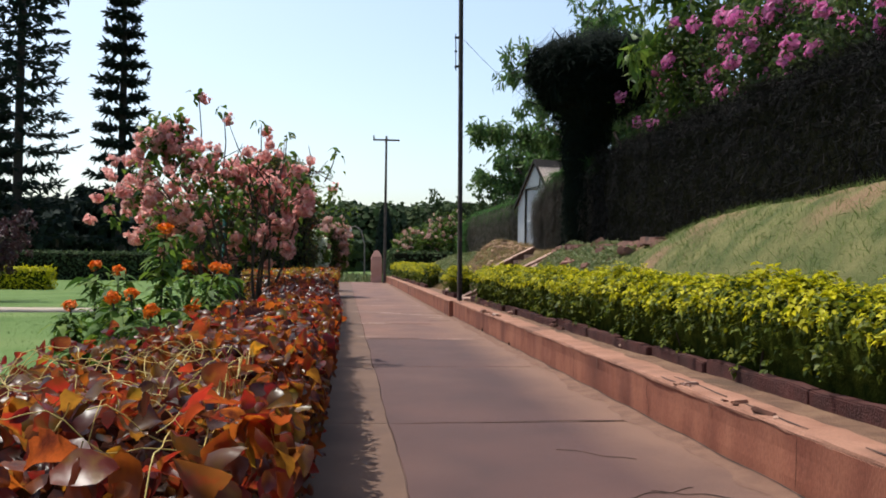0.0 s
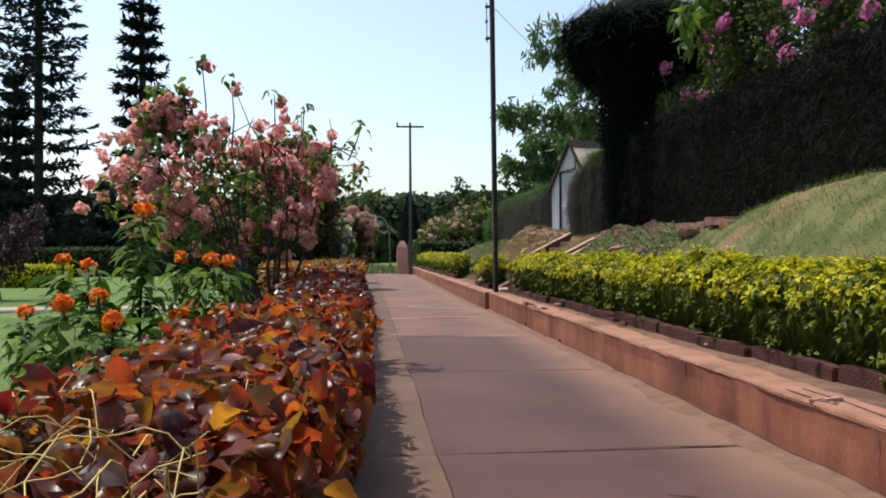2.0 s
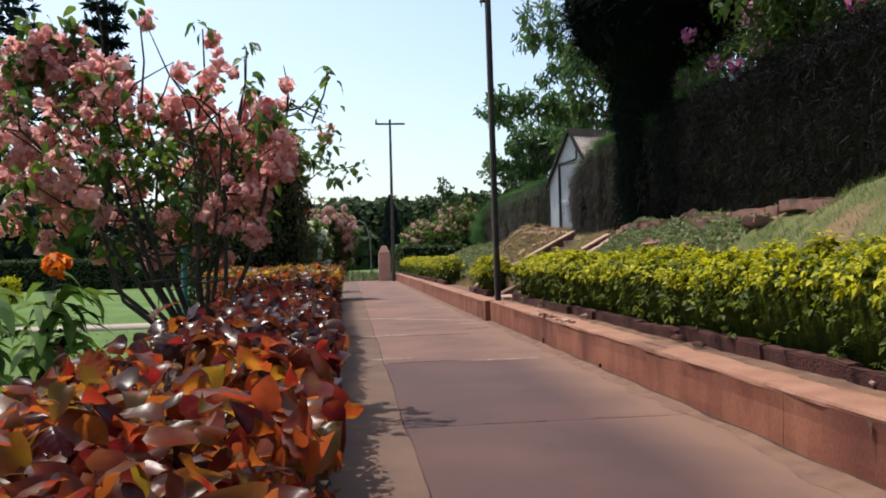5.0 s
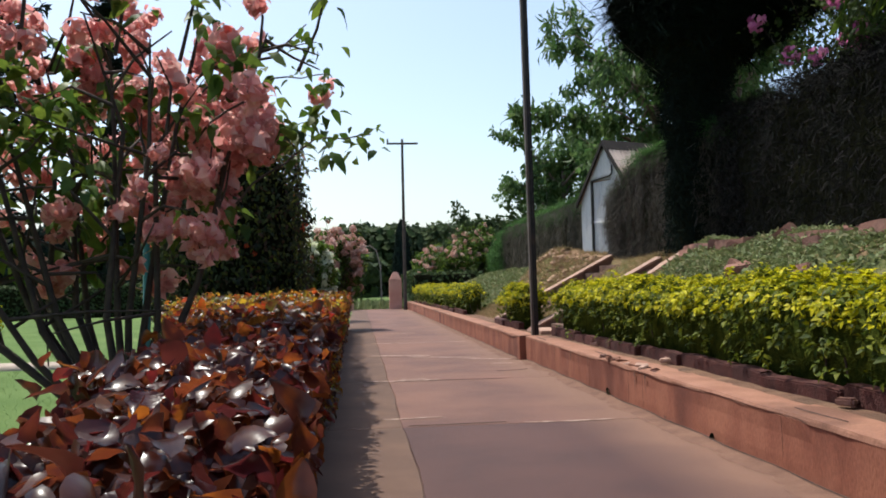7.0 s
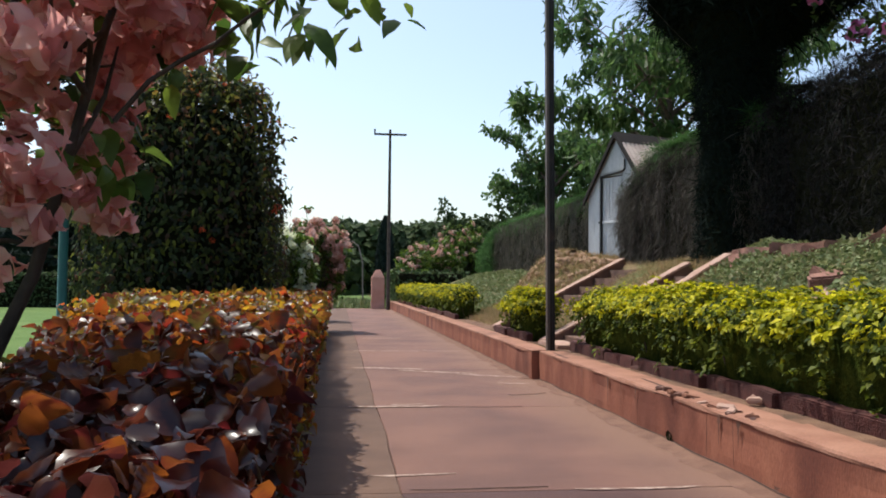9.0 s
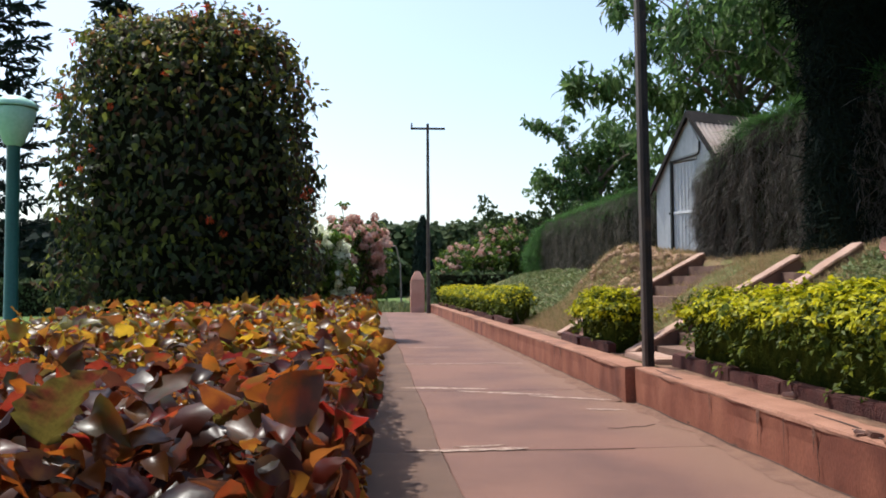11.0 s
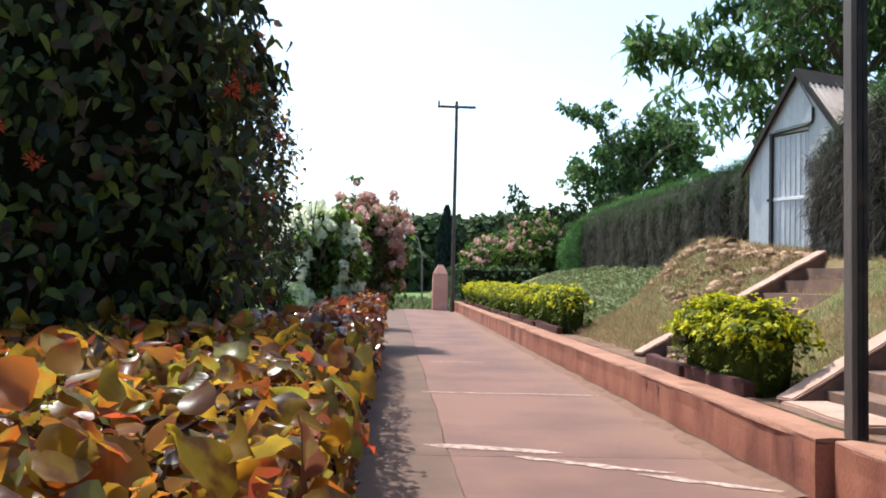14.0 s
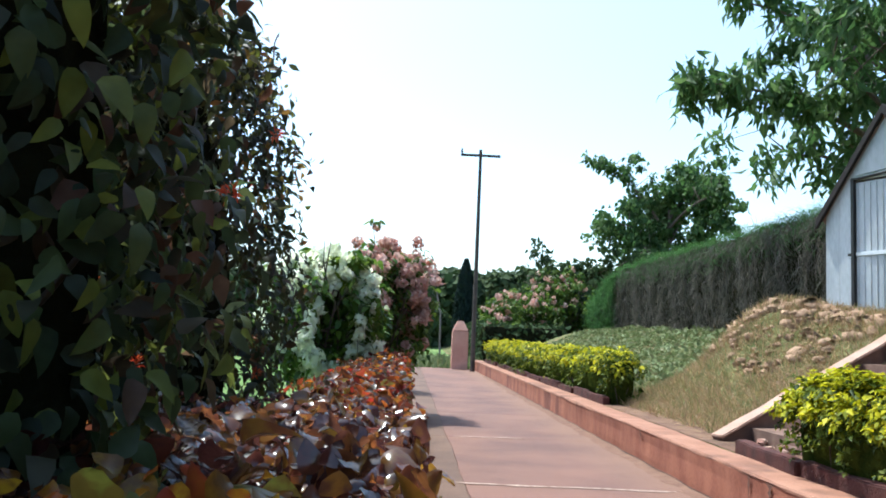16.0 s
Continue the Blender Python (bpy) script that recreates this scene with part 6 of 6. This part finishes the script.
broad_tree("purple_tree", -11.5, 27.0, 3.0, 1.3, 0.09, 4200, "small dark purple-leaved tree on the lawn", foliage("purple_leaf", [(0.05, 0.018, 0.025), (0.09, 0.03, 0.035), (0.04, 0.03, 0.025)], 0.5, 0.25), [scaled(small_leaf(0.3), 0.13)], 9, low=0.2)

cyp = thing("cypress", (3.3, 68.0, 0.0), "narrow dark cypress beyond the gate", "tree")
v, f = tube([(0, 0, 0), (0, 0, 5.5)], [0.1, 0.03], 7)
piece("trunk", v, f, BARK, cyp)
c = 3500
zz = 0.3 + 5.7 * rng.random(c)
rr = np.interp(zz, [0.3, 1.5, 3.5, 5, 6], [0.5, 0.75, 0.65, 0.4, 0.05]) * (0.6 + 0.45 * rng.random(c))
aa = rng.random(c) * 6.283
p = np.stack([rr * np.cos(aa), rr * np.sin(aa), zz], -1)
v, f = scatter([small_leaf(0.2)], p, turns(np.stack([np.cos(aa), np.sin(aa), 0 * aa], -1) + jitter(c, 0.3), jitter(c, 0.2) + [0, 0, 1]), np.full(c, 0.35))
tagged(piece("crown", v, f, DARK_FAR, cyp), kind="stuff")


def araucaria(x, y, h, rad, label):
    t = thing("araucaria", (x, y, -0.1), label, "tree", "araucarias")
    v, f = tube([(0, 0, 0), (0.1, 0, h * 0.5), (0, 0, h)], [0.42, 0.28, 0.04], 10)
    piece("trunk", v, f, DARK_BARK, t)
    chunks, lp, ld = [], [], []
    z = 3.0
    while z < h - 0.5:
        q = z / h
        r = rad * np.interp(q, [0, 0.1, 0.3, 0.7, 1], [1.1, 1.05, 1.0, 0.72, 0.08] if h > 40 else [1.1, 1.0, 0.76, 0.34, 0.06])
        for k in range(7):
            az = k * 0.898 + z * 1.7 + 0.15 * rng.normal()
            rr = r * (0.75 + 0.4 * rng.random())
            d = np.array([math.cos(az), math.sin(az), 0])
            a = np.array([0, 0, z])
            e = a + d * rr + [0, 0, 0.10 * rr]
            mid = a + d * rr * 0.55 + [0, 0, -0.08 * rr]
            chunks.append(tube([a, mid, e], [0.05, 0.035, 0.015], 5))
            for s in np.linspace(0.2, 1, 15):
                pp = a * (1 - s) ** 2 + 2 * mid * s * (1 - s) + e * s * s
                for w in (-1, 0, 1):
                    lp.append(pp + rng.normal(0, 0.05, 3))
                    ld.append(d * 0.7 + w * np.array([-d[1], d[0], 0]) * 0.8 + [0, 0, -0.08])
        z += 1.4 + 0.1 * rng.random()
    v, f = joined(chunks)
    tagged(piece("limbwork", v, f, DARK_BARK, t, "whorled level limbs"), kind="stuff")
    lp, ld = np.array(lp), np.array(ld)
    c = len(lp)
    v, f = scatter([small_leaf(0.16, -0.1, 0.1)], lp, turns(jitter(c, 0.6) + [0, 0, 0.7], ld + jitter(c, 0.2)), 0.6 + 0.35 * rng.random(c))
    tagged(piece("foliage", v, f, DARK_FAR, t, "dark tiered needle sprays"), kind="stuff")
    return t


araucaria(-27.0, 70.5, 44, 3.8, "very tall dark araucaria with level tiers of branches")
araucaria(-20.2, 76.0, 36, 3.3, "tall slim araucaria tapering to a point")
araucaria(-29.5, 72.0, 17, 2.6, "younger dark araucaria beside a taller one")

# ---- far garden ----
def far_hedge(x0, x1, y0, y1, h, m, core, label, size=0.25, count=2500):
    s = thing("low_garden_hedge", (x0, y0, -0.1), label, "hedge", "hedges across the lawn")
    core_box("shade_core", (0, 0, -0.1), (x1 - x0, y1 - y0, h), core, s, 0.1, 0.08)
    p, n = on_box((0, 0, 0), (x1 - x0, y1 - y0, h), count)
    p += n * rng.normal(0, 0.05, (count, 1))
    v, f = scatter(SMALL, p, turns(n + jitter(count, 0.6) + [0, 0, 0.4], jitter(count)), size * (0.6 + 0.7 * rng.random(count)))
    tagged(piece("leaves", v, f, m, s), kind="stuff")
    return s


far_hedge(-24, -10.5, 52.5, 54, 1.75, FAR_LEAF, DARKCORE, "clipped dark green hedge across the lawn", 0.2, 4500)
far_hedge(-17.5, -12.6, 35.5, 36.6, 0.95, YELLOW_LEAF, YELCORE, "low yellow clipped hedge across the lawn", 0.13, 3500)
far_hedge(-11.5, -3.8, 58, 59.3, 1.0, RED_LEAF, REDCORE, "dark red clipped hedge across the lawn", 0.16, 3000)
far_hedge(3.2, 7.0, 54.0, 75.0, 2.1, FAR_LEAF, DARKCORE, "loose green hedge along the far side of the gate", 0.3, 3500)

lp_ = np.linspace(-60, -2.5, 40)
yy_ = 21.6 + 0.4 * np.sin(lp_ * 0.11) + 0.002 * (lp_ + 2) ** 2
v = np.concatenate([np.stack([lp_, yy_ - 0.55, np.full(40, 0.02)], -1), np.stack([lp_, yy_ + 0.55, np.full(40, 0.02)], -1), np.stack([lp_, yy_ - 0.55, np.full(40, -0.2)], -1)])
i = np.arange(39)
walkway = piece("pavement", v, np.concatenate([np.stack([i, i + 1, i + 41, i + 40], -1), np.stack([i + 80, i + 81, i + 1, i], -1)]), surface("pale_gravel_walk", (0.34, 0.27, 0.21), (0.42, 0.34, 0.27), 2, 0.95, 0.4, 80))
tagged(walkway, "pale narrow garden walk crossing the lawn", "path", kind="structure")

def car(x, y, rz):
    c = thing("car", (x, y, -0.05), "white car parked far across the garden", "car")
    c.rotation_euler = (0, 0, rz)
    prof = [(-2.0, 0.35), (-2.05, 0.8), (-1.2, 0.95), (-0.7, 1.42), (0.9, 1.45), (1.6, 0.98), (2.0, 0.85), (2.05, 0.35)]
    v = [(a, s * (0.82 if b < 1.2 else 0.66), b) for s in (-1, 1) for a, b in prof]
    n_ = len(prof)
    f = [tuple(range(n_ - 1, -1, -1)), tuple(range(n_, 2 * n_))] + [(k, (k + 1) % n_, (k + 1) % n_ + n_, k + n_) for k in range(n_)]
    piece("body", v, f, CARWHITE, c, smooth=False)
    for s in (-1, 1):
        part("window", box_bm(-0.6, 0.85, s * 0.755 - 0.03, s * 0.755 + 0.03, 1.0, 1.34, 0.02), GLASS, c)
        for a in (-1.3, 1.3):
            w = piece("tyre", *tube([(a, s * 0.65, 0.31), (a, s * 0.66, 0.31), (a, s * 0.84, 0.31), (a, s * 0.85, 0.31)], [0.2, 0.31, 0.31, 0.2], 14), IRON_MAT, c)
    return c


car(-22.5, 58.5, 0.2)

# distant wood, one uneven mass of clumps
def wood(x0, x1, y0, y1, h0, h1, clumps, label, m, base=None):
    s = thing("distant_wood", (0, 0, 0), label, "wood", kind="stuff")
    ps, ns = [], []
    trunks = []
    for k in range(clumps):
        x, y = x0 + (x1 - x0) * rng.random(), y0 + (y1 - y0) * rng.random()
        h = h0 + (h1 - h0) * rng.random() ** 1.4
        g = float(height(x, y))
        r = h * (0.28 + 0.12 * rng.random())
        trunks.append(tube([(x, y, g - 0.2), (x, y, g + h * 0.6)], [0.2, 0.12], 5))
        c = 180
        d = unit(jitter(c))
        d[:, 2] = np.where(d[:, 2] < -0.5, -d[:, 2], d[:, 2])
        p = d * [r, r, h * 0.42] * (0.75 + 0.3 * rng.random((c, 1))) + [x, y, g + h * 0.58]
        ps.append(p)
        ns.append(d)
        # undergrowth
        c2 = 30
        p = np.stack([x + rng.normal(0, r, c2), y + rng.normal(0, 1.5, c2), g + h * 0.35 * rng.random(c2)], -1)
        ps.append(p)
        ns.append(unit(jitter(c2) + [0, -0.5, 0.3]))
    v, f = joined(trunks)
    tagged(piece("trunks", v, f, BARK, s), kind="stuff")
    p, n = np.concatenate(ps), np.concatenate(ns)
    c = len(p)
    v, f = scatter([small_leaf(0.4, 0.1, 0.2), small_leaf(0.5, 0.15, 0.1)], p, turns(n + jitter(c, 0.4), jitter(c)), 0.6 + 0.75 * rng.random(c))
    tagged(piece("crowns", v, f, m, s), kind="stuff")
    return s


wood(-75, 60, 108, 150, 7.2, 8.8, 300, "wooded skyline of green trees beyond the garden", FAR_LEAF)
wood(-70, -22, 80, 100, 5.5, 8.5, 90, "dark trees behind the lawn", DARK_FAR)
wood(-9, 3, 88, 105, 2.6, 4.2, 50, "trees beyond the gate lane", FAR_LEAF)
wood(16, 70, 78, 110, 5.0, 7.5, 80, "green trees behind the casuarina hedge", FAR_LEAF)

# pinkish bougainvillea thicket past the far hedge
shrub(5.2, 57.5, 1.9, 3.0, 0.8, 3.9, 90, PALE_PINK, "dusty pink flowering thicket beyond the gate", 4200, 0.2, 12, (), 0.2, name="pink_thicket")
shrub(7.6, 59.0, 2.2, 3.0, 0.8, 5.3, 50, PALE_PINK, "taller green thicket with a few dusty pink flowers", 5200, 0.2, 12, (), 0.22, name="pink_thicket")

# ---- earth clods along the mound ----
clods = thing("earth_clods", (0, 0, 0), "crumbling clods of dry brown earth along the mound", "earth", kind="stuff")
chunks = []
for k in range(420):
    x, y = 4.7 + 1.7 * rng.random(), 26.9 + 2.9 * rng.random()
    if k > 220:
        x = 6.25 - 0.75 * (y - 27.3) / 2.2 + 0.12 * rng.normal()
    rr = 0.03 + (0.09 if k < 220 else 0.14) * rng.random() ** 2
    z = float(height(x, y))
    zz = np.linspace(-1, 1, 5)
    pts = [(x + 0.02 * rng.normal(), y + 0.02 * rng.normal(), z + rr * 0.6 * q) for q in zz]
    chunks.append(tube(pts, rr * np.sqrt(1.02 - zz ** 2) * (0.8 + 0.4 * rng.random(5)), 6))
v, f = joined(chunks)
tagged(piece("clod", v, f, surface("dry_earth", (0.26, 0.155, 0.095), (0.38, 0.24, 0.15), 6, 0.95, 0.8, 60), clods), kind="stuff")

# ---- grass and weeds on the bank ----
def tufts(name, label, cx, cy, count, m, length, blade=0.02, lift=1.0, kind="stuff"):
    z = height(cx, cy)
    c = len(cx)
    p = np.stack([cx, cy, z - 0.01], -1)
    v, f = scatter([strand(blade, 0.35)], p, turns(jitter(c), jitter(c, 0.55) + [0, 0, lift]), length * (0.5 + rng.random(c)))
    ob = piece(name, v, f, m)
    return tagged(ob, label, "grass", kind="stuff")


c = 55000
x = 3.6 + 3.3 * rng.random(c)
y = -1 + 21 * rng.random(c) ** 0.9
tufts("bank_grass", "short pale green grass covering the bank", x, y, c, GRASS, 0.075, 0.03)
c = 36000
x = 3.4 + 3.6 * rng.random(c)
y = 25.6 + 5.5 * rng.random(c)
k = (y > 25.6 + (x - 3.3) * 0.42)
tufts("dry_grass", "dry straw-coloured grass on the mound below the shed", x[k], y[k], c, DRYGRASS, 0.13, 0.035)
c = 9000
x, y = 3.6 + 3.0 * rng.random(c), 21.3 + 2.3 * rng.random(c)
tufts("dry_grass", "dry grass between the two stairs", x, y, c, DRYGRASS, 0.09, 0.035)
def weeds(label, cx, cy, size):
    c = len(cx)
    p = np.stack([cx, cy, height(cx, cy) + 0.12 * rng.random(c) * (0.6 + 0.4 * np.sin(cx * 3) * np.sin(cy * 2.3))], -1)
    v, f = scatter(SMALL, p, turns(jitter(c, 0.7) + [0, 0, 1], jitter(c) + [0, 0, 0.4]), size * (0.6 + 0.8 * rng.random(c)))
    return tagged(piece("weed_patch", v, f, WEED), label, "weeds", kind="stuff")


c = 16000
weeds("grey-green leafy weeds on the far bank", 3.9 + 3.0 * rng.random(c), 31 + 17 * rng.random(c), 0.11)
c = 9000
weeds("grey-green weeds among the broken stones", 4.2 + 1.5 * rng.random(c), 13.0 + 6.2 * rng.random(c), 0.07)
c = 26000
x, y = 3.7 + 3.1 * rng.random(c), 18.6 + 8.0 * rng.random(c)
tufts("dry_grass", "dry straw-coloured grass between the stairs", x, y, c, DRYGRASS, 0.10, 0.03)
c = 18000
x, y = -9 + 7.3 * rng.random(c), 2 + 22 * rng.random(c)
tufts("lawn_grass", "short mown lawn grass", x, y, c, foliage("lawn_blade", [(0.07, 0.125, 0.035), (0.10, 0.165, 0.05), (0.13, 0.19, 0.06)], 0.6, 0.3, spec=0.1), 0.05, 0.05)
c = 5000
x, y = -2 + 5.5 * rng.random(c), 53 + 10 * rng.random(c)
tufts("verge_weeds", "bright yellow-green weeds round the gate", x, y, c, WEED, 0.4, 0.09)
